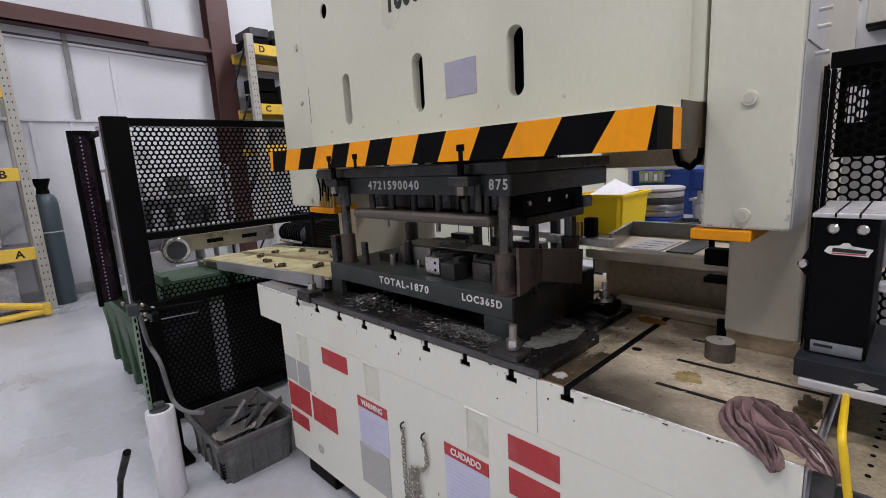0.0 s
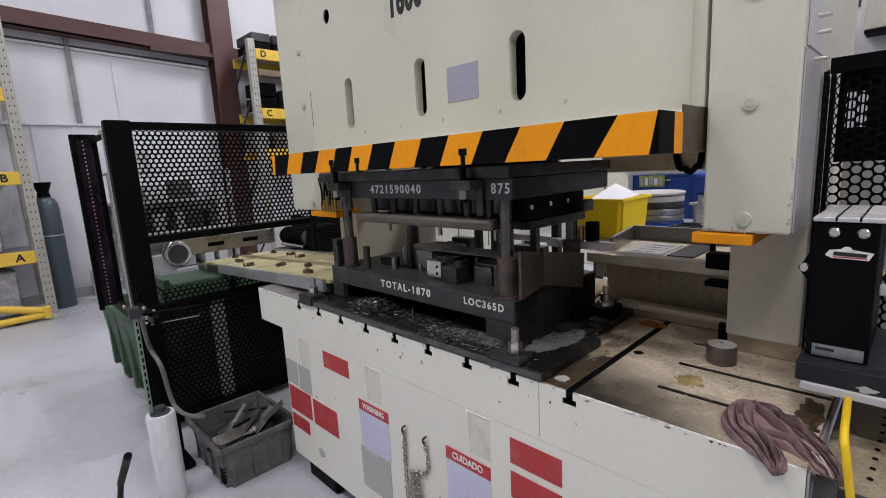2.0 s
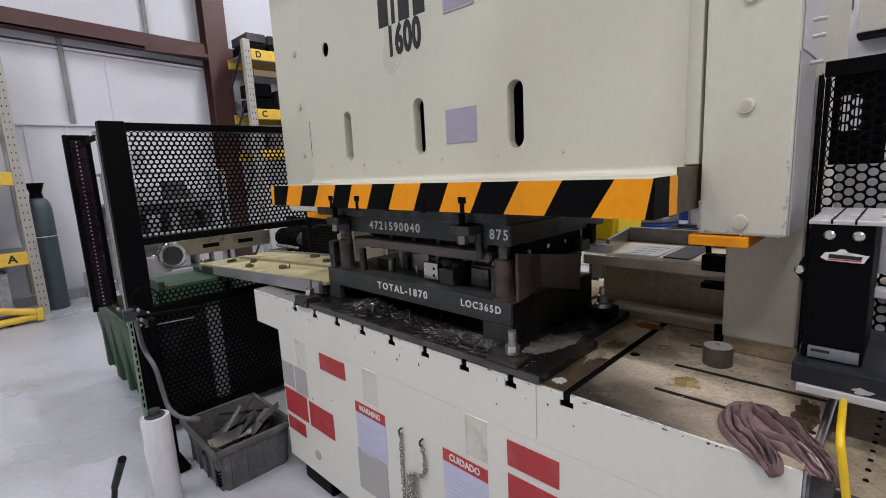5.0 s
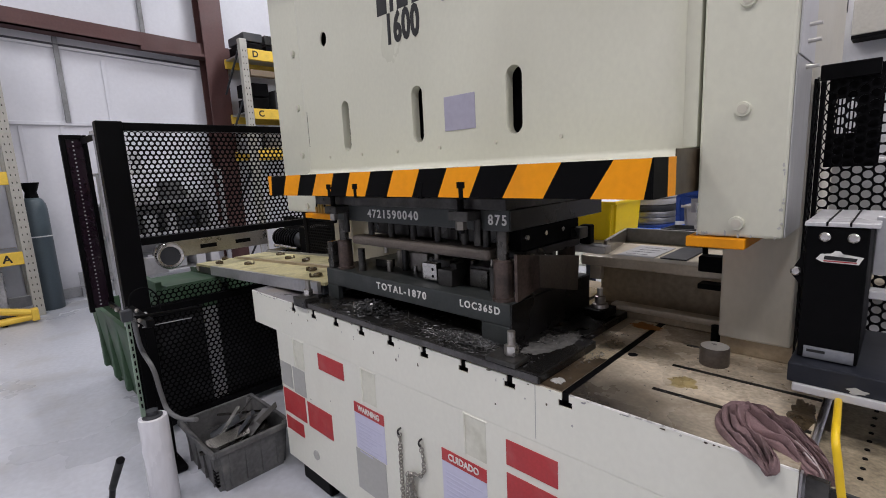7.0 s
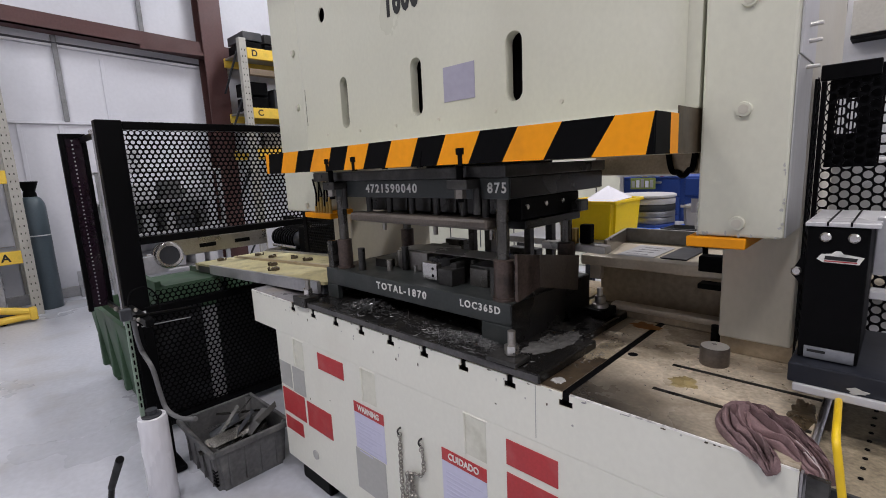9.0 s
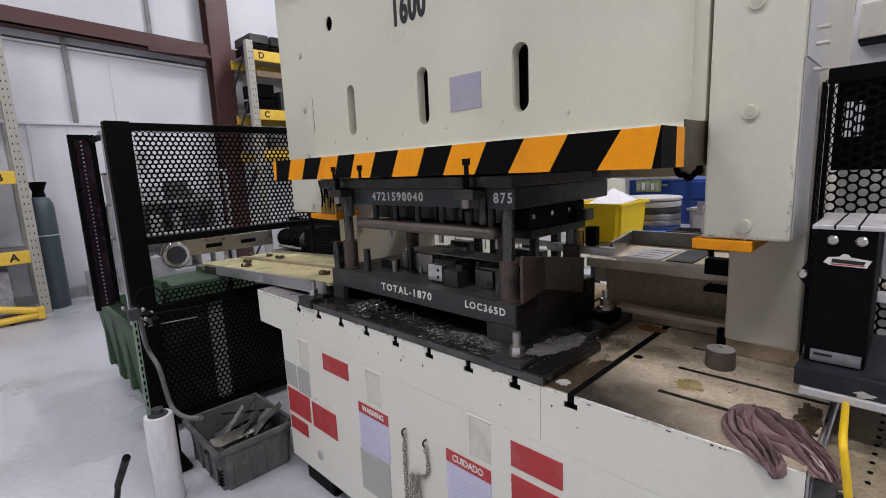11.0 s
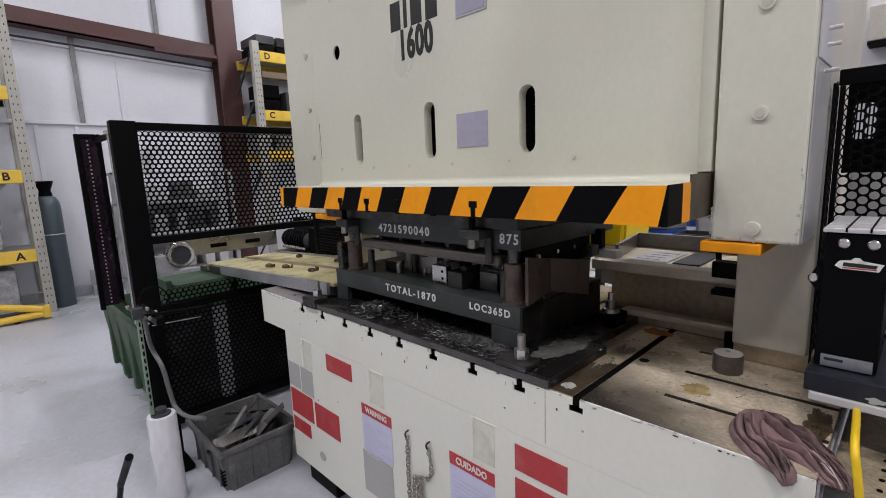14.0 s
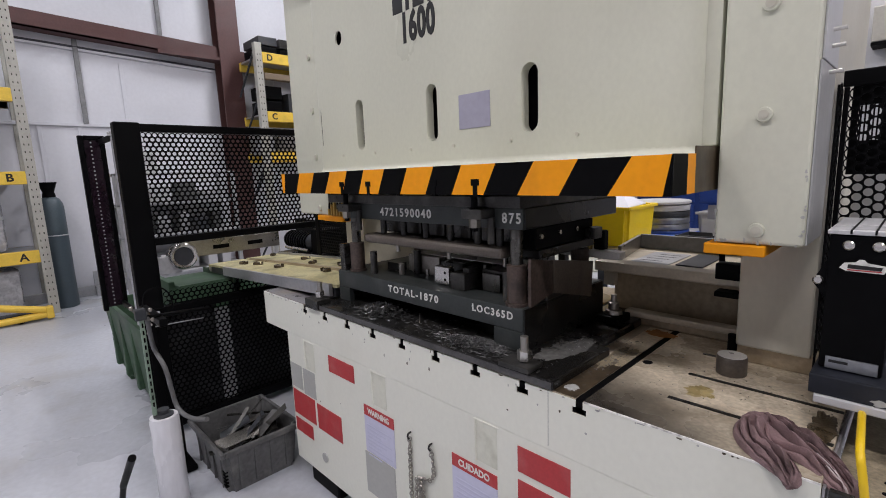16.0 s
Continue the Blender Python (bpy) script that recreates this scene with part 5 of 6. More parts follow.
# inner guard by the far column, below the orange lip
inner = thing("inner_guard", "small black perforated guard beside the far column", "guard", "perforated guards")
part("guard_sheet", perforated(bmesh.new(), -0.80, -0.42, 0.875, 1.15, 0.020, 0.0152, lambda u, v, w: (u, 0.55 + w, v)), GUARD, inner)
part("guard_frame", box(-0.84, -0.80, 0.545, 0.565, 0.86, 1.16, 0.004), GUARD, inner)
part("guard_frame", box(-0.80, -0.42, 0.548, 0.560, 0.86, 0.874, 0.003), GUARD, inner)
part("guard_frame", box(-0.42, -0.38, 0.545, 0.565, 0.86, 1.16, 0.004), GUARD, inner)
part("guard_leg", box(-0.84, -0.80, 0.545, 0.565, 0.0, 0.86, 0.004), GUARD, inner)
# dark drive unit seen over the far belt
drv = thing("drive_unit", "dark oily drive motor behind the out-feed belts", "motor")
part("motor_body", rod(bmesh.new(), (-1.02, 0.80, 0.945), (-0.62, 0.80, 0.945), 0.062, None, 28), DARKGREY, drv, smooth=True)
for k in range(9):
    part("cooling_fin", rod(bmesh.new(), (-0.99 + 0.035 * k, 0.80, 0.945), (-0.978 + 0.035 * k, 0.80, 0.945), 0.071, None, 28), BLACKP, drv)
part("gear_box", box(-0.62, -0.46, 0.74, 0.90, 0.86, 1.05, 0.008), BLACKP, drv)
part("shaft", rod(bmesh.new(), (-0.95, 0.72, 0.90), (-0.62, 0.72, 0.90), 0.012, None, 14), BRIGHT, drv, smooth=True)
part("back_board", box(-1.20, -0.44, 0.93, 0.95, 0.80, 1.08, 0.004), GUARD, drv)
part("base_plate", box(-1.05, -0.44, 0.70, 0.92, 0.845, 0.86, 0.003), OILSTEEL, drv)
for x in (-1.02, -0.5):
    part("stand_leg", box(x, x + 0.04, 0.80, 0.84, 0.075, 0.845, 0.003), DARKGREY, drv)
drv.matrix_world = pose(-0.65, 0.0, -0.075)
solid("white_post", box(-1.90, -1.865, 0.75, 0.785, 0.0, 0.93, 0.004), WHITEMETAL, "slim white metal post behind the conveyor", "post")
# oiler fittings over the orange lip
fit = thing("oiler_manifold", "small brass oiler fittings with hoses by the column", "oiler")
rnd = random.Random(8)
for k in range(6):
    x = -0.14 + 0.022 * k
    b = part("fitting", rod(bmesh.new(), (x, 0.228, 1.155), (x, 0.228, 1.185 + 0.02 * (k % 3)), 0.007, None, 8), BRASS, fit)
    part("hose", tube(bmesh.new(), [(x, 0.228, 1.185 + 0.02 * (k % 3)), (x + 0.01, 0.226, 1.24), (x + rnd.uniform(-0.02, 0.02), 0.228, 1.30)], 0.004, 8), BLACKP, b)
part("manifold_block", box(-0.15, 0.0, 0.205, 0.249, 1.135, 1.157, 0.003), ORANGE, fit)

# ---- green scrap bin under the conveyor's end ----
gb = thing("scrap_bin", "scuffed green steel scrap bin below the conveyor end", "scrap bin")
bm = bmesh.new()
o, t = [(-2.20, -0.30), (-1.12, -0.30), (-1.12, 0.55), (-2.20, 0.55)], 0.02
lo_o = [bm.verts.new((x, y, 0.10)) for x, y in o]
hi_o = [bm.verts.new((x + (-0.03 if x < -1.5 else 0.02), y + (-0.04 if y < 0 else 0.07), 0.55)) for x, y in o]
hi_i = [bm.verts.new((x + (-0.005 if x < -1.5 else -0.01), y + (-0.015 if y < 0 else 0.04), 0.55)) for x, y in o]
lo_i = [bm.verts.new((x + (0.03 if x < -1.5 else -0.03), y + (0.03 if y < 0 else -0.03), 0.13)) for x, y in o]
for i in range(4):
    j = (i + 1) % 4
    for p, q in ((lo_o, hi_o), (hi_o, hi_i), (hi_i, lo_i)):
        bm.faces.new((p[i], p[j], q[j], q[i]))
bm.faces.new(lo_o[::-1])
bm.faces.new(lo_i)
part("bin_body", bm, GREEN, gb)
for k in range(4):
    x = -2.1 + 0.29 * k
    part("bin_rib", box(x, x + 0.05, -0.336, -0.30, 0.12, 0.53, 0.008), GREEN, gb)
for x in (-2.15, -1.3):
    part("bin_foot", box(x, x + 0.12, -0.28, 0.5, 0.0, 0.10, 0.004), GREEN, gb)
part("deflector", box(-1.56, -1.10, -0.20, -0.17, 0.66, 0.80, 0.004), GREEN, gb, "green steel deflector plate")
part("deflector", slab(-1.5, -1.02, -0.17, 0.11, -0.075, -0.06), GREEN, gb)
part("deflector_lip", slab(-1.5, -1.0, 0.10, 0.115, -0.09, -0.03), GREEN, gb)

# ---- grey crate with scrap offcuts ----
crate = thing("scrap_crate", "dirty grey plastic crate full of scrap strips", "crate")


def tapered(x0, x1, y0, y1, z0, z1, flare, wall):
    bm = bmesh.new()
    q = ((x0, y0), (x1, y0), (x1, y1), (x0, y1))
    s = ((-1, -1), (1, -1), (1, 1), (-1, 1))
    a = [bm.verts.new((x, y, z0)) for x, y in q]
    b = [bm.verts.new((x + u * flare, y + v * flare, z1)) for (x, y), (u, v) in zip(q, s)]
    c = [bm.verts.new((x + u * (flare - wall), y + v * (flare - wall), z1)) for (x, y), (u, v) in zip(q, s)]
    d = [bm.verts.new((x - u * wall, y - v * wall, z0 + wall)) for (x, y), (u, v) in zip(q, s)]
    for i in range(4):
        j = (i + 1) % 4
        for p, r in ((a, b), (b, c), (c, d)):
            bm.faces.new((p[i], p[j], r[j], r[i]))
    bm.faces.new(a[::-1])
    bm.faces.new(d)
    bmesh.ops.bevel(bm, geom=[e for e in bm.edges if abs(e.verts[0].co.z - e.verts[1].co.z) > 0.05], offset=0.02, segments=3, affect="EDGES")
    return bm


KX0, KX1, KY0, KY1 = -0.655, -0.285, -0.265, 0.035
part("crate_body", tapered(KX0, KX1, KY0, KY1, 0.0, 0.205, 0.018, 0.006), GREYPL, crate, smooth=True)
bm = bmesh.new()
for q in ((KX0 - 0.032, KX1 + 0.032, KY0 - 0.032, KY0 - 0.014), (KX0 - 0.032, KX1 + 0.032, KY1 + 0.014, KY1 + 0.032), (KX0 - 0.032, KX0 - 0.014, KY0 - 0.014, KY1 + 0.014), (KX1 + 0.014, KX1 + 0.032, KY0 - 0.014, KY1 + 0.014)):
    bx(bm, *q, 0.183, 0.208, 0.004)
part("rim", bm, GREYPL, crate)
for k in range(4):
    part("rib", box(KX0 + 0.04 + 0.095 * k, KX0 + 0.046 + 0.095 * k, KY0 - 0.016, KY0 + 0.002, 0.02, 0.185, 0.001), GREYPL, crate)
    part("rib", box(KX1 - 0.002, KX1 + 0.016, KY0 + 0.04 + 0.07 * k, KY0 + 0.046 + 0.07 * k, 0.02, 0.185, 0.001), GREYPL, crate)
for k in range(5):
    part("vent_bar", box(KX0 + 0.315, KX0 + 0.36, KY0 - 0.012, KY0 + 0.001, 0.03 + 0.016 * k, 0.037 + 0.016 * k), BLACKP, crate)
rnd = random.Random(14)
for k in range(26):
    a, L, w = rnd.uniform(-0.5, 0.7), rnd.uniform(0.12, 0.27), rnd.uniform(0.014, 0.06)
    m = Matrix.Translation((rnd.uniform(KX0 + 0.1, KX1 - 0.09), rnd.uniform(KY0 + 0.08, KY1 - 0.06), rnd.uniform(0.10, 0.215))) @ Euler((rnd.uniform(-0.6, 0.6), rnd.uniform(-0.8, 0.2), a + 1.3)).to_matrix().to_4x4()
    solid("metal_offcut", box(-L / 2, L / 2, -w / 2, w / 2, -0.001, 0.001, 0, m), (PIN, OILSTEEL, DARKGREY, GREYPL, PIN)[k % 5], "bent strip of scrap sheet metal in the crate", "metal offcut", "offcuts in the crate")

# ---- white film roll on a pole with hose ----
roll = thing("film_roll_stand", "white film-wrapped roll under a slim metal pole", "roll stand")
RX, RY = -0.42, -0.442
part("wrapped_roll", lathe(bmesh.new(), (RX, RY, 0.0), [(0.053, 0.0), (0.056, 0.01), (0.055, 0.15), (0.054, 0.375), (0.051, 0.388), (0.03, 0.389)], 32), WRAP, roll, smooth=True)
part("roll_cap", lathe(bmesh.new(), (RX, RY, 0.386), [(0.037, 0), (0.037, 0.008), (0.022, 0.012), (0.022, 0.03), (0.0, 0.03)], 24), DARKGREY, roll, smooth=True)
part("pole", box(RX - 0.008, RX + 0.008, RY - 0.038, RY - 0.022, 0.40, 0.83, 0.003), PALEGREEN, roll)
for k in range(12):
    part("pole_slot", box(RX + 0.0081, RX + 0.009, RY - 0.033, RY - 0.027, 0.44 + 0.03 * k, 0.458 + 0.03 * k), BLACKP, roll)
kn = part("clamp_head", box(RX - 0.015, RX + 0.018, RY - 0.05, RY - 0.012, 0.80, 0.845, 0.005), DARKGREY, roll)
for y, z in ((-0.062, 0.85), (0.0, 0.83), (0.004, 0.79)):
    part("knob", lathe(bmesh.new(), (RX + 0.02, RY + y, z), [(0.004, 0), (0.007, 0.004), (0.007, 0.012), (0.004, 0.015)], 14), STEEL, kn, smooth=True)
part("side_arm", box(RX - 0.33, RX, RY + 0.03, RY + 0.06, 0.752, 0.785, 0.004, None), GUARD, roll)
part("cross_arm", rod(bmesh.new(), (RX - 0.02, RY, 0.80), (RX - 0.36, RY + 0.33, 0.70), 0.009, None, 12), GUARD, roll)
solid("loop_wire", tube(bmesh.new(), [(RX, RY - 0.02, 0.85), (RX - 0.02, RY, 0.90), (RX - 0.03, RY + 0.05, 0.91), (RX - 0.05, RY + 0.09, 0.87), (RX - 0.06, RY + 0.1, 0.80)], 0.003, 8), BLACKP, "thin black wire loop above the pole", "wire", smooth=True)
solid("grey_hose", tube(bmesh.new(), [(RX, RY - 0.01, 0.80), (-0.64, -0.4, 0.615), (-0.579, -0.38, 0.526), (-0.563, -0.37, 0.423), (-0.536, -0.36, 0.343), (-0.392, -0.35, 0.348), (-0.269, -0.325, 0.378)], 0.0095), HOSEG, "thick grey hose drooping to the fence", "hose", smooth=True)
base = thing("floor_stand", "black cast floor stand behind the wrapped roll", "stand")
part("stand_post", box(-0.70, -0.66, -0.36, -0.32, 0.0, 0.25, 0.006), BLACKP, base)
part("stand_foot", box(-0.74, -0.58, -0.385, -0.30, 0.0, 0.03, 0.01), BLACKP, base)
lev = thing("floor_lever", "bent black steel lever with rubber grip", "lever")
part("bar", tube(bmesh.new(), [(-0.50, -0.62, 0.0), (-0.45, -0.62, 0.07), (-0.33, -0.62, 0.215)], 0.0105), BLACKP, lev, smooth=True)
part("grip", rod(bmesh.new(), (-0.34, -0.62, 0.205), (-0.06, -0.62, 0.44), 0.0125, None, 16), BLACKP, lev, smooth=True)

# ---- racks and wall-side things ----
def rack(name, x, y_up, ys, levels, letters, label):
    """A pallet rack: slotted uprights, yellow beams with black letters."""
    r = thing(name, label, "rack", "pallet racks")
    TOP = 3.3 if y_up < 0 else 3.03
    for yy in ys:
        u = part("upright", box(x - 0.04, x + 0.04, yy - 0.045, yy + 0.045, 0.0, TOP, 0.004), RACKW, r)
        bm = bmesh.new()
        for k in range(int((TOP - 0.15) / 0.075)):
            for s in (-0.018, 0.018):
                bx(bm, x + 0.0405, x + 0.0415, yy + s - 0.004, yy + s + 0.004, 0.1 + 0.075 * k, 0.118 + 0.075 * k)
        tagged(part("slot_row", bm, BLACKP, u), kind="stuff")
        if y_up < 0:
            part("upright", box(x - 0.72, x - 0.64, yy - 0.04, yy + 0.04, 0.0, 3.3, 0.004), RACKW, r)
        for z in (0.3, 1.2, 2.1, 2.7):
            part("diagonal", rod(bmesh.new(), (x - 0.04, yy, z + 0.3), (x - 0.65, yy, z - 0.25), 0.014, None, 8), RACKW if y_up < 0 else DARKGREY, r)
    y0, y1 = min(ys), max(ys)
    for z, ch in zip(levels, letters):
        b = part("beam", box(x - 0.01, x + 0.045, y0 + 0.045, y1 - 0.045, z - 0.065, z + 0.065, 0.006), YELLOW, r)
        part("beam", box(x - 0.70, x - 0.65, y0 + 0.045, y1 - 0.045, z - 0.06, z + 0.06, 0.006), YELLOW, r)
        part("deck", box(x - 0.65, x - 0.01, y0 + 0.05, y1 - 0.05, z + 0.03, z + 0.05), GALV, r)
        if ch:
            words(ch, 0.075, LETTER, b, Matrix.Translation((x + 0.046, y_up, z)) @ EAST, bold=0.003)
    return r


rack("pallet_rack", -4.75, -0.60, (-0.43, -2.9), (0.625, 1.43, 2.24), ("A", "B", ""), "pallet rack with yellow beams lettered A and B")
rack("pallet_rack", -4.42, 2.065, (1.925, 4.4), (1.62, 2.125, 2.855), ("", "C", "D"), "pallet rack with yellow beams lettered C and D")
for y, z, h in ((-1.25, 0.68, 0.55), (-1.25, 1.49, 0.6), (-1.2, 2.3, 0.6), (-1.2, 0.0, 0.5)):
    bm = box(-5.25, -4.85, y - 0.55, y + 0.55, z, z + h, 0.06)
    for v in bm.verts:
        v.co += Vector((noise.noise(v.co * 6), noise.noise(v.co * 6 + Vector((3, 0, 0))), 0)) * 0.04
    solid("wrapped_pallet_load", bm, PLASTIC, "pallet load in creased clear film on the rack", "pallet load", "wrapped loads", smooth=True)
solid("rack_deck", box(-4.5, -4.40, 1.99, 4.3, 2.60, 2.675, 0.004), CARD, "worn board under the upper rack beam", "deck board")
rnd = random.Random(31)
DARKS = (BLACKP, DARKGREY, OILSTEEL, CARD, GALV, STEEL)
for z in (1.675, 2.18, 2.91):
    y = 1.98
    while y < 4.2:
        w, h, d = rnd.uniform(0.12, 0.4), rnd.uniform(0.22, 0.38), rnd.uniform(0.3, 0.5)
        x = -4.46 - rnd.uniform(0, 0.1)
        n = rnd.randint(1, 3)
        for k in range(n):
            solid("die_plate", box(x - d, x, y, y + w * rnd.uniform(0.8, 1), z + k * h / n, z + (k + 0.85) * h / n, 0.006), DARKS[rnd.randint(0, 5) if n == 1 else rnd.randint(0, 2)], "dark steel tooling block stored on the rack", "tooling", "stored tooling")
        y += w + rnd.uniform(0.02, 0.12)
# low shelf behind the fence
sh = thing("storage_shelf", "grey steel shelf with boxes behind the fence", "shelf")
for y in (0.10, 1.20):
    for x in (-4.2, -3.75):
        part("shelf_post", box(x - 0.02, x + 0.02, y - 0.02, y + 0.02, 0, 1.43, 0.003), GALV, sh)
SHELVES = (0.40, 0.80, 1.122, 1.418)
for z in SHELVES:
    part("shelf_board", box(-4.22, -3.73, 0.08, 1.22, z - 0.012, z + 0.012, 0.004), GALV, sh)
for z in (0.42, 0.815, 1.136, 1.432):
    y = 0.14 if z < 1.4 else 0.32
    while y < 1.06 if z < 1.4 else y < 0.5:
        w, h = rnd.uniform(0.06, 0.2), rnd.uniform(0.06, 0.22)
        solid("stock_box", box(-4.1, -3.78 - rnd.uniform(0, 0.05), y, y + w, z - 0.001, z + h, 0.006), (CARD, GALV, GREYPL, WHITEMETAL, WHITEMETAL, GREYPL, BLUE)[rnd.choice((0, 1, 2, 3, 4, 5, 1, 3, 4, 0, 2, 5, 1))] if z > 1 else (GALV, WHITEMETAL, GREYPL, DARKGREY, GALV)[rnd.randint(0, 4)], "stock box on the grey shelf", "box", "boxes on the shelf")
        y += w + rnd.uniform(0.01, 0.1)
part("back_panel", box(-4.245, -4.223, 0.08, 1.22, 0.35, SHELVES[2] - 0.02, 0.003), WHITEMETAL, sh)
cyl = thing("gas_cylinder", "blue-grey gas cylinder with black valve cap by the wall", "gas cylinder")
part("bottle", lathe(bmesh.new(), (-4.98, -0.30, 0), [(0.108, 0), (0.115, 0.01), (0.115, 1.10), (0.108, 1.15), (0.085, 1.20), (0.05, 1.225)], 28), BOTTLE, cyl, smooth=True)
part("valve_cap", lathe(bmesh.new(), (-4.98, -0.30, 1.215), [(0.06, 0), (0.058, 0.03), (0.05, 0.06), (0.085, 0.16), (0.08, 0.165), (0.0, 0.15)], 24), BLACKP, cyl, smooth=True)
part("strap", lathe(bmesh.new(), (-4.98, -0.30, 0.80), [(0.116, 0), (0.119, 0.005), (0.116, 0.012)], 28), WHITEMETAL, cyl, smooth=True)
pj = thing("pallet_truck", "yellow hand pallet truck parked under the rack", "pallet truck")
part("frame_bar", rod(bmesh.new(), (-4.45, -1.25, 0.30), (-4.45, -0.50, 0.10), 0.035, None, 10), YELLOW, pj)
part("frame_bar", rod(bmesh.new(), (-4.45, -1.25, 0.04), (-4.45, -0.50, 0.06), 0.035, None, 10), YELLOW, pj)
part("nose", box(-4.50, -4.40, -0.52, -0.46, 0.02, 0.14, 0.01), YELLOW, pj)
part("under_plate", box(-4.62, -4.50, -1.25, -0.52, 0.05, 0.09, 0.01), DARKGREY, pj)
part("wheel", rod(bmesh.new(), (-4.53, -0.72, 0.045), (-4.47, -0.72, 0.045), 0.045, None, 18), BLACKP, pj, smooth=True)
dust = thing("dust_pan", "grey metal plate on a stick leaning by the wall", "dust pan")
part("plate", box(-5.34, -5.32, 0.02, 0.16, 0.12, 0.30, 0.002), GALV, dust)
part("stick", rod(bmesh.new(), (-5.31, 0.14, 0.26), (-5.1, 0.5, 0.30), 0.008, None, 8), BLACKP, dust)
part("pan_foot", box(-5.34, -5.24, 0.02, 0.16, 0.0, 0.12, 0.002), GALV, dust)

# ---- in-feed side behind and right of the die ----
feed = thing("strip_feeder", "steel feed table with rails behind the press bed", "feed table")
part("front_beam", box(0.945, 1.384, 0.545, 0.60, 0.990, 1.022, 0.004), FEEDTAN, feed)
part("beam_stub", box(0.975, 1.012, 0.55, 0.575, 0.945, 0.9895, 0.002), FEEDTAN, feed)
part("table_top", box(0.93, 1.75, 0.602, 1.22, 1.004, 1.016, 0.003), FEEDTAN, feed)
part("dark_insert", box(1.168, 1.245, 0.625, 0.835, 1.0165, 1.021, 0.002), DARKGREY, feed)
part("pale_insert", box(1.035, 1.152, 0.605, 0.815, 1.0165, 1.020, 0.002), WHITEMETAL, feed)
for k in range(4):
    part("insert_line", box(1.05 + 0.006 * k, 1.12 + 0.006 * k, 0.65 + 0.04 * k, 0.653 + 0.04 * k, 1.0201, 1.0207), DARKGREY, feed)
bm = bmesh.new()
for a, b in (((1.005, 0.61), (0.948, 0.90)),):
    vs = [bm.verts.new((p[0] + dx, p[1], z)) for p in (a, b) for dx in (-0.012, 0.0) for z in (1.0165, 1.064)]
    for q in ((0, 1, 3, 2), (4, 6, 7, 5), (0, 4, 5, 1), (2, 3, 7, 6), (0, 2, 6, 4), (1, 5, 7, 3)):
        bm.faces.new([vs[i] for i in q])
part("side_wall", bm, STEEL, feed)
part("rear_wall", box(0.95, 1.385, 0.885, 0.90, 1.0165, 1.068, 0.002), SHELFGREY, feed)
part("rail", box(0.836, 1.060, 0.480, 0.52, 1.043, 1.067, 0.003), PALESTRIP, feed)
part("stop_block", box(1.312, 1.372, 0.50, 0.544, 1.018, 1.06, 0.003), BLACKP, feed)
part("stop_block", box(1.312, 1.372, 0.50, 0.544, 0.970, 0.985, 0.003), BLACKP, feed)
part("post", box(0.966, 1.002, 0.496, 0.526, 1.0675, 1.128, 0.004), BLACKP, feed)
part("guide_bush", rod(bmesh.new(), (0.950, 0.50, 1.0675), (0.950, 0.50, 1.115), 0.011, None, 16), BRASS, feed, smooth=True)
for x in (0.98, 1.65):
    for y in (0.97, 1.15):
        part("table_leg", box(x, x + 0.05, y, y + 0.05, 0, 0.985, 0.003), DARKGREY, feed)
part("strip_arm", rod(bmesh.new(), (1.372, 0.462, BT + 0.004), (1.372, 0.462, 0.888), 0.011, None, 14), BLACKP, feed, smooth=True)
strip = solid("metal_strip", box(0.36, 0.99, 0.26, 0.36, 1.036, 1.038), PALESTRIP, "bright sheet metal strip running through the die", "metal strip")

bench = thing("packing_bench", "steel bench behind the press", "bench")
part("bench_top", box(0.1, 1.6, 1.25, 2.2, 0.90, 0.935, 0.004), GALV, bench)
for x in (0.15, 1.5):
    for y in (1.3, 2.1):
        part("bench_leg", box(x, x + 0.05, y, y + 0.05, 0, 0.90, 0.003), DARKGREY, bench)
tub = thing("yellow_tub", "bright yellow plastic tub holding papers on the bench", "tub")
part("tub_body", tapered(0.46, 0.70, 1.32, 1.62, 0.937, 1.125, 0.012, 0.006), TUBY, tub, smooth=True)
bm = bmesh.new()
for q in ((0.440, 0.720, 1.30, 1.312), (0.440, 0.720, 1.628, 1.64), (0.440, 0.452, 1.312, 1.628), (0.708, 0.720, 1.312, 1.628)):
    bx(bm, *q, 1.112, 1.128, 0.003)
part("tub_rim", bm, TUBY, tub)
bm = bmesh.new()
a = [bm.verts.new(p) for p in ((0.49, 1.34, 1.10), (0.69, 1.36, 1.125), (0.68, 1.58, 1.13), (0.56, 1.56, 1.19))]
b = [bm.verts.new(v.co - Vector((0, 0, 0.004))) for v in a]
bm.faces.new(a)
bm.faces.new(b[::-1])
for i in range(4):
    bm.faces.new((a[i], b[i], b[(i + 1) % 4], a[(i + 1) % 4]))
solid("loose_paper", bm, PAPER, "white papers sticking out of the yellow tub", "paper")
for k in range(5):
    z = 0.937 + 0.034 * k
    c = thing("strip_coil", "flat coil of steel strip stacked on the bench", "coil", "stacked coils")
    part("winding", lathe(bmesh.new(), (0.665, 1.86, z), [(0.07, 0), (0.13, 0), (0.132, 0.004), (0.132, 0.026), (0.13, 0.03), (0.07, 0.03), (0.07, 0.0)], 40), (BLUE, COIL, COIL, DARKGREY, WHITEMETAL)[k], c, smooth=True)
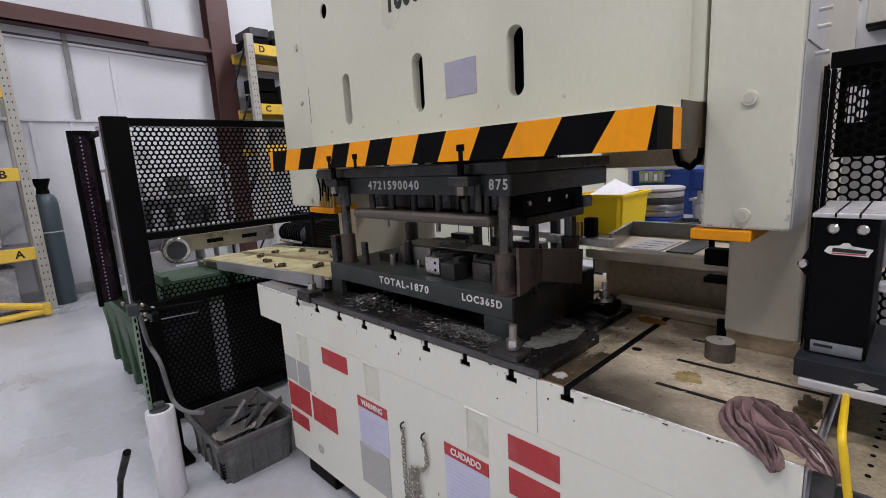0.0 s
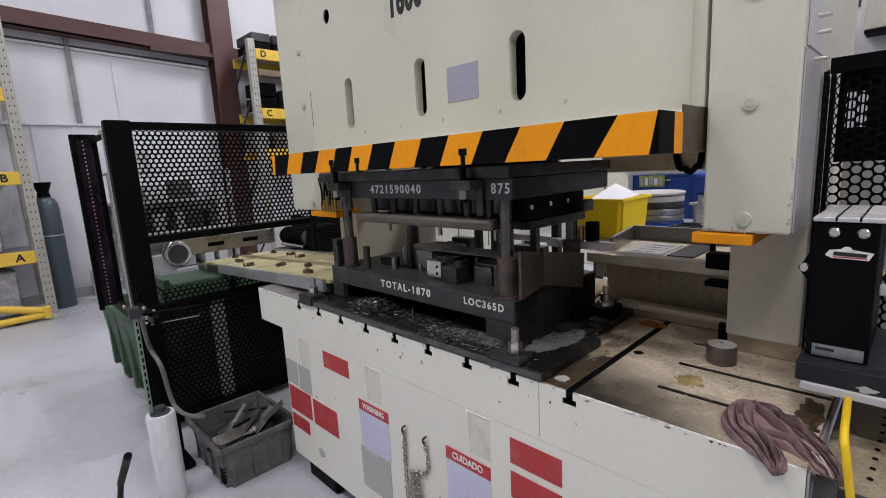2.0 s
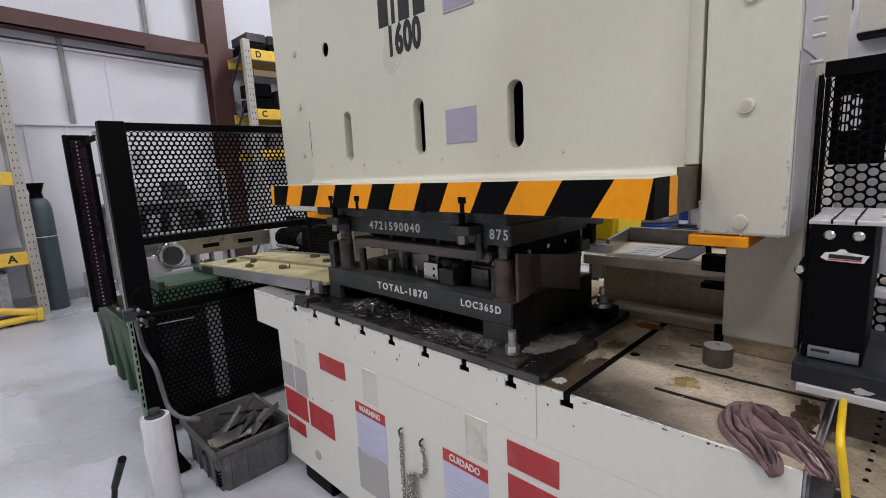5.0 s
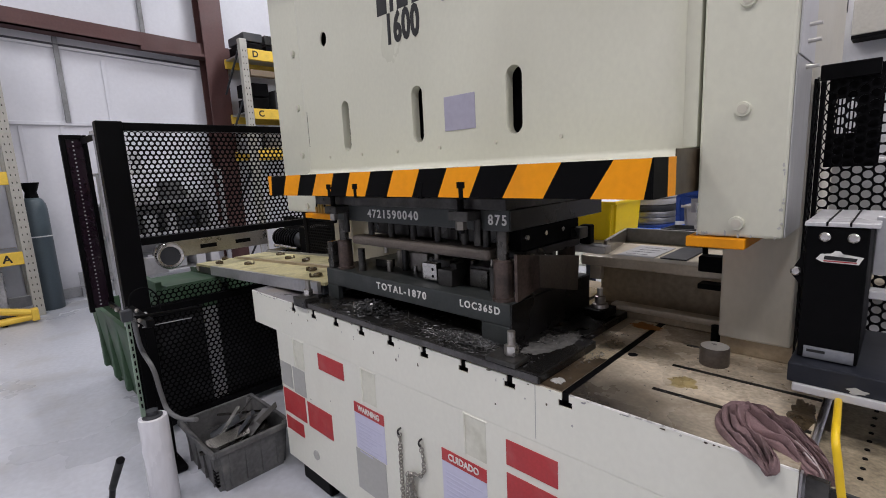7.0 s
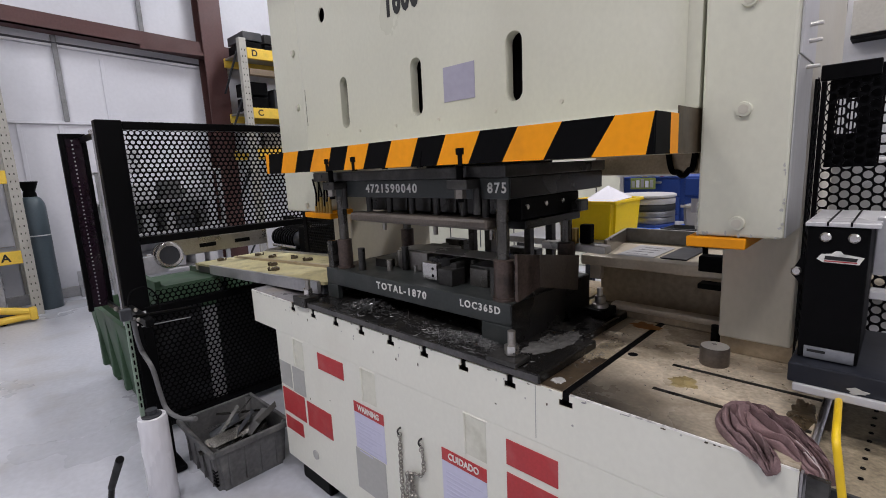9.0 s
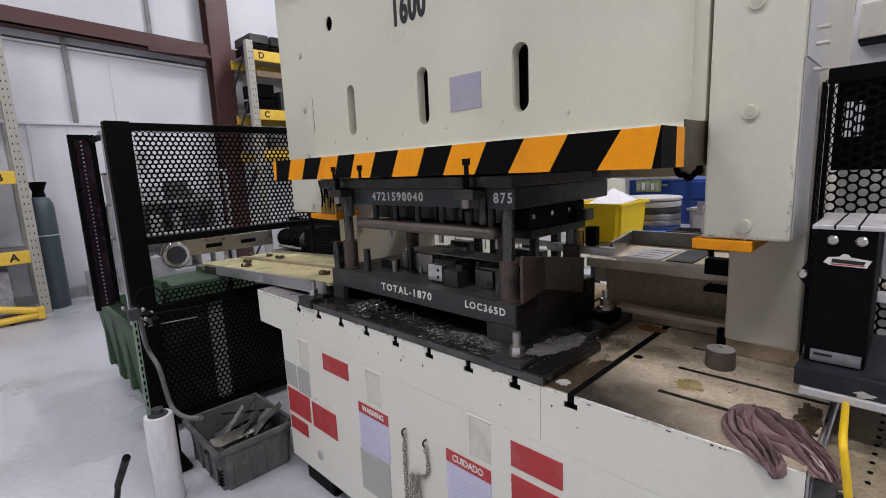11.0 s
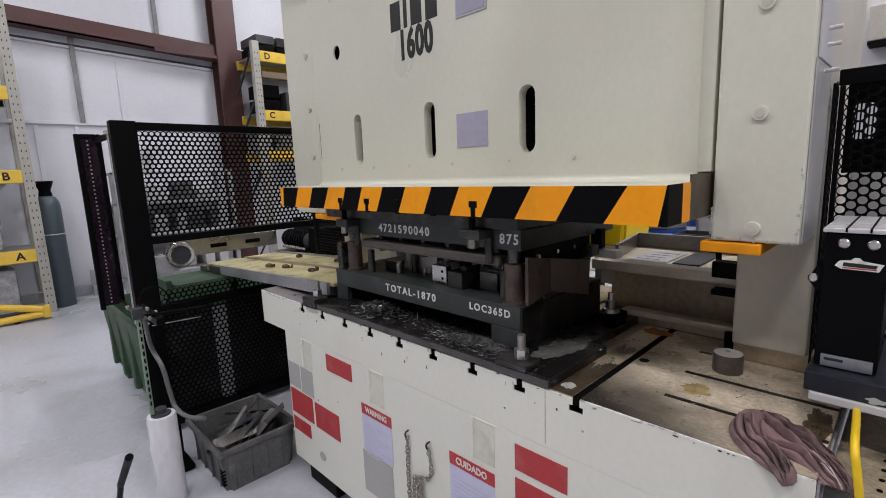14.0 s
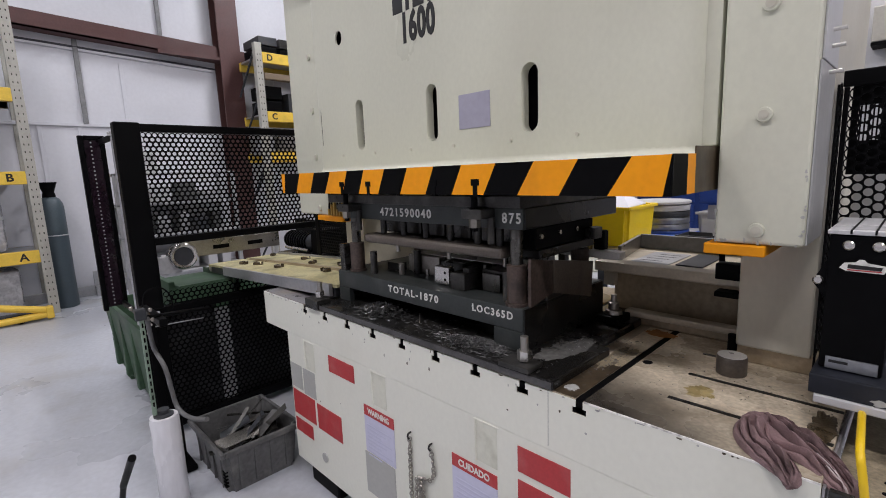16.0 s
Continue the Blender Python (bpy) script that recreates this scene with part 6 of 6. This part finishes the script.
solid("coil_lid", lathe(bmesh.new(), (0.645, 1.86, 1.1075), [(0.15, 0), (0.156, 0.004), (0.156, 0.014), (0.15, 0.018), (0.0, 0.02)], 40), WHITEMETAL, "round white lid lying on the stacked coils", "lid", smooth=True)
mach = thing("tool_cabinet", "blue steel drawer cabinet with a white shelf rail on top", "tool cabinet")
part("cabinet", box(0.18, 1.05, 2.6, 3.2, 0.0, 1.19, 0.01), BLUE, mach)
for z0, z1 in ((0.30, 0.56), (0.575, 0.76), (0.775, 0.92), (0.935, 1.045), (1.06, 1.175)):
    for x0, x1 in ((0.20, 0.59), (0.62, 1.03)):
        d = part("drawer", box(x0, x1, 2.588, 2.5995, z0, z1, 0.004), BLUE, mach)
        part("drawer_pull", box(x0 + 0.12, x1 - 0.12, 2.574, 2.5875, z1 - 0.032, z1 - 0.018, 0.003), GALV, d)
part("white_rail", box(0.16, 0.62, 2.56, 2.60, 1.195, 1.215, 0.003), WHITEMETAL, mach)
part("white_post", box(0.18, 0.205, 2.56, 2.585, 0.9, 1.195, 0.003), WHITEMETAL, mach)
disp = thing("label_holder", "greenish label holder hung on the blue cabinet", "label holder")
part("holder_plate", box(0.265, 0.44, 2.55, 2.556, 1.105, 1.185, 0.002), SCREEN, disp)
for k in range(5):
    part("card", box(0.275 + 0.032 * k, 0.298 + 0.032 * k, 2.545, 2.5495, 1.118, 1.165 + 0.006 * (k % 3), 0.001), PAPER if k % 2 else GREYLAB, disp)
for x, h in ((0.29, 0.03), (0.34, 0.045), (0.40, 0.028), (0.46, 0.05), (0.53, 0.035)):
    solid("hand_tool", lathe(bmesh.new(), (x, 2.62, 1.19), [(0.016, 0), (0.018, 0.004), (0.015, h * 0.6), (0.008, h), (0.0, h + 0.002)], 14), (GALV, RED, WHITEMETAL, GALV, YELLOW)[int(x * 100) % 5], "small hand tool standing on the blue cabinet", "tool", "tools on the cabinet", smooth=True)
for x0, x1, y0, y1, z1, mm in ((0.82, 1.02, 1.9, 2.1, 1.06, WHITEMETAL), (1.05, 1.20, 1.75, 1.95, 1.02, DARKGREY), (0.86, 1.04, 1.5, 1.66, 0.985, DARKGREY), (1.22, 1.5, 1.9, 2.15, 1.09, GALV), (0.16, 0.36, 1.7, 2.0, 1.03, CARD)):
    bn = thing("parts_bin", "small open parts bin standing on the bench", "parts bin", "bins on the bench")
    part("bin_body", tapered(x0 + 0.01, x1 - 0.01, y0 + 0.01, y1 - 0.01, 0.936, z1, 0.006, 0.005), mm, bn)
    part("bin_lip", box(x0 - 0.002, x1 + 0.002, y0 - 0.008, y0 + 0.002, z1 - 0.012, z1 + 0.002, 0.002), mm, bn)
solid("blue_hose", tube(bmesh.new(), [(1.10, 1.30, 0.945), (0.98, 1.29, 0.950), (0.94, 1.32, 0.960), (1.0, 1.36, 0.975), (1.12, 1.33, 0.985), (1.25, 1.36, 0.95)], 0.011, 10), BLUEHOSE, "coiled bright blue air hose lying on the bench", "hose", smooth=True)
solid("blue_hose", tube(bmesh.new(), [(0.50, 1.70, 0.946), (0.62, 1.69, 0.946), (0.76, 1.70, 0.946), (0.82, 1.80, 0.946), (0.83, 1.92, 0.946)], 0.010, 10), BLUEHOSE, "bright blue air hose round the stacked coils", "hose", smooth=True)
solid("hanging_hose", tube(bmesh.new(), [(1.124, 0.72, 1.6), (1.154, 0.72, 1.312), (1.181, 0.72, 1.275), (1.198, 0.72, 1.266), (1.213, 0.72, 1.284), (1.225, 0.72, 1.309), (1.255, 0.72, 1.6)], 0.009, 8), BLACKP, "black hose hanging in a loop behind the slide", "hose", smooth=True)
tag = thing("paper_tag", "white paper tag on a dark hose beside the column", "tag")
part("tag_hose", tube(bmesh.new(), [(1.372, 0.63, 1.34), (1.315, 0.62, 1.27), (1.288, 0.61, 1.20), (1.295, 0.61, 1.10), (1.30, 0.615, 1.0165)], 0.008, 8), BLACKP, tag, smooth=True)
part("tag_card", box(1.258, 1.285, 0.60, 0.602, 1.165, 1.205, 0.0005, None), PAPER, tag)
# invented enclosure, placed under the rear lamps to brighten the view past the die
far = thing("cream_backdrop", "long cream enclosure added as a bright backdrop far behind the press", "machine")
part("enclosure", box(-4.2, 0.0, 4.6, 5.2, 0.0, 1.45, 0.02), CREAM, far)
for k in range(6):
    part("door_gap", box(-3.5 + 0.62 * k, -3.485 + 0.62 * k, 4.594, 4.5995, 0.1, 1.35), DARKGREY, far)
    part("door_handle", box(-3.42 + 0.62 * k, -3.39 + 0.62 * k, 4.57, 4.5995, 0.75, 0.95, 0.004), BLACKP, far)
rear = thing("rear_cabinet", "pale grey control cabinet behind the guard", "cabinet")
part("cabinet_body", box(1.2, 2.6, 3.6, 4.2, 0.0, 2.6, 0.01), WHITEMETAL, rear)
for x, z0, z1 in ((1.205, 0.2, 2.08), (1.205, 2.20, 2.5), (1.95, 0.2, 2.5)):
    part("door_gap", box(x, x + 0.012, 3.594, 3.6, z0, z1, 0.001), BLACKP, rear)
for x, z0, z1 in ((1.268, 2.24, 2.5), (1.251, 1.90, 2.07)):
    part("vent", box(x, x + 0.034, 3.592, 3.6, z0, z1, 0.002), DARKGREY, rear)
ib = thing("junction_box", "tan metal junction box on the cabinet front", "junction box")
part("box_body", box(1.345, 2.0, 3.42, 3.599, 2.052, 2.27, 0.006), RACKW, ib)
part("base_strip", box(1.345, 2.0, 3.42, 3.599, 2.03, 2.0515, 0.002), BLACKP, ib)
motions()
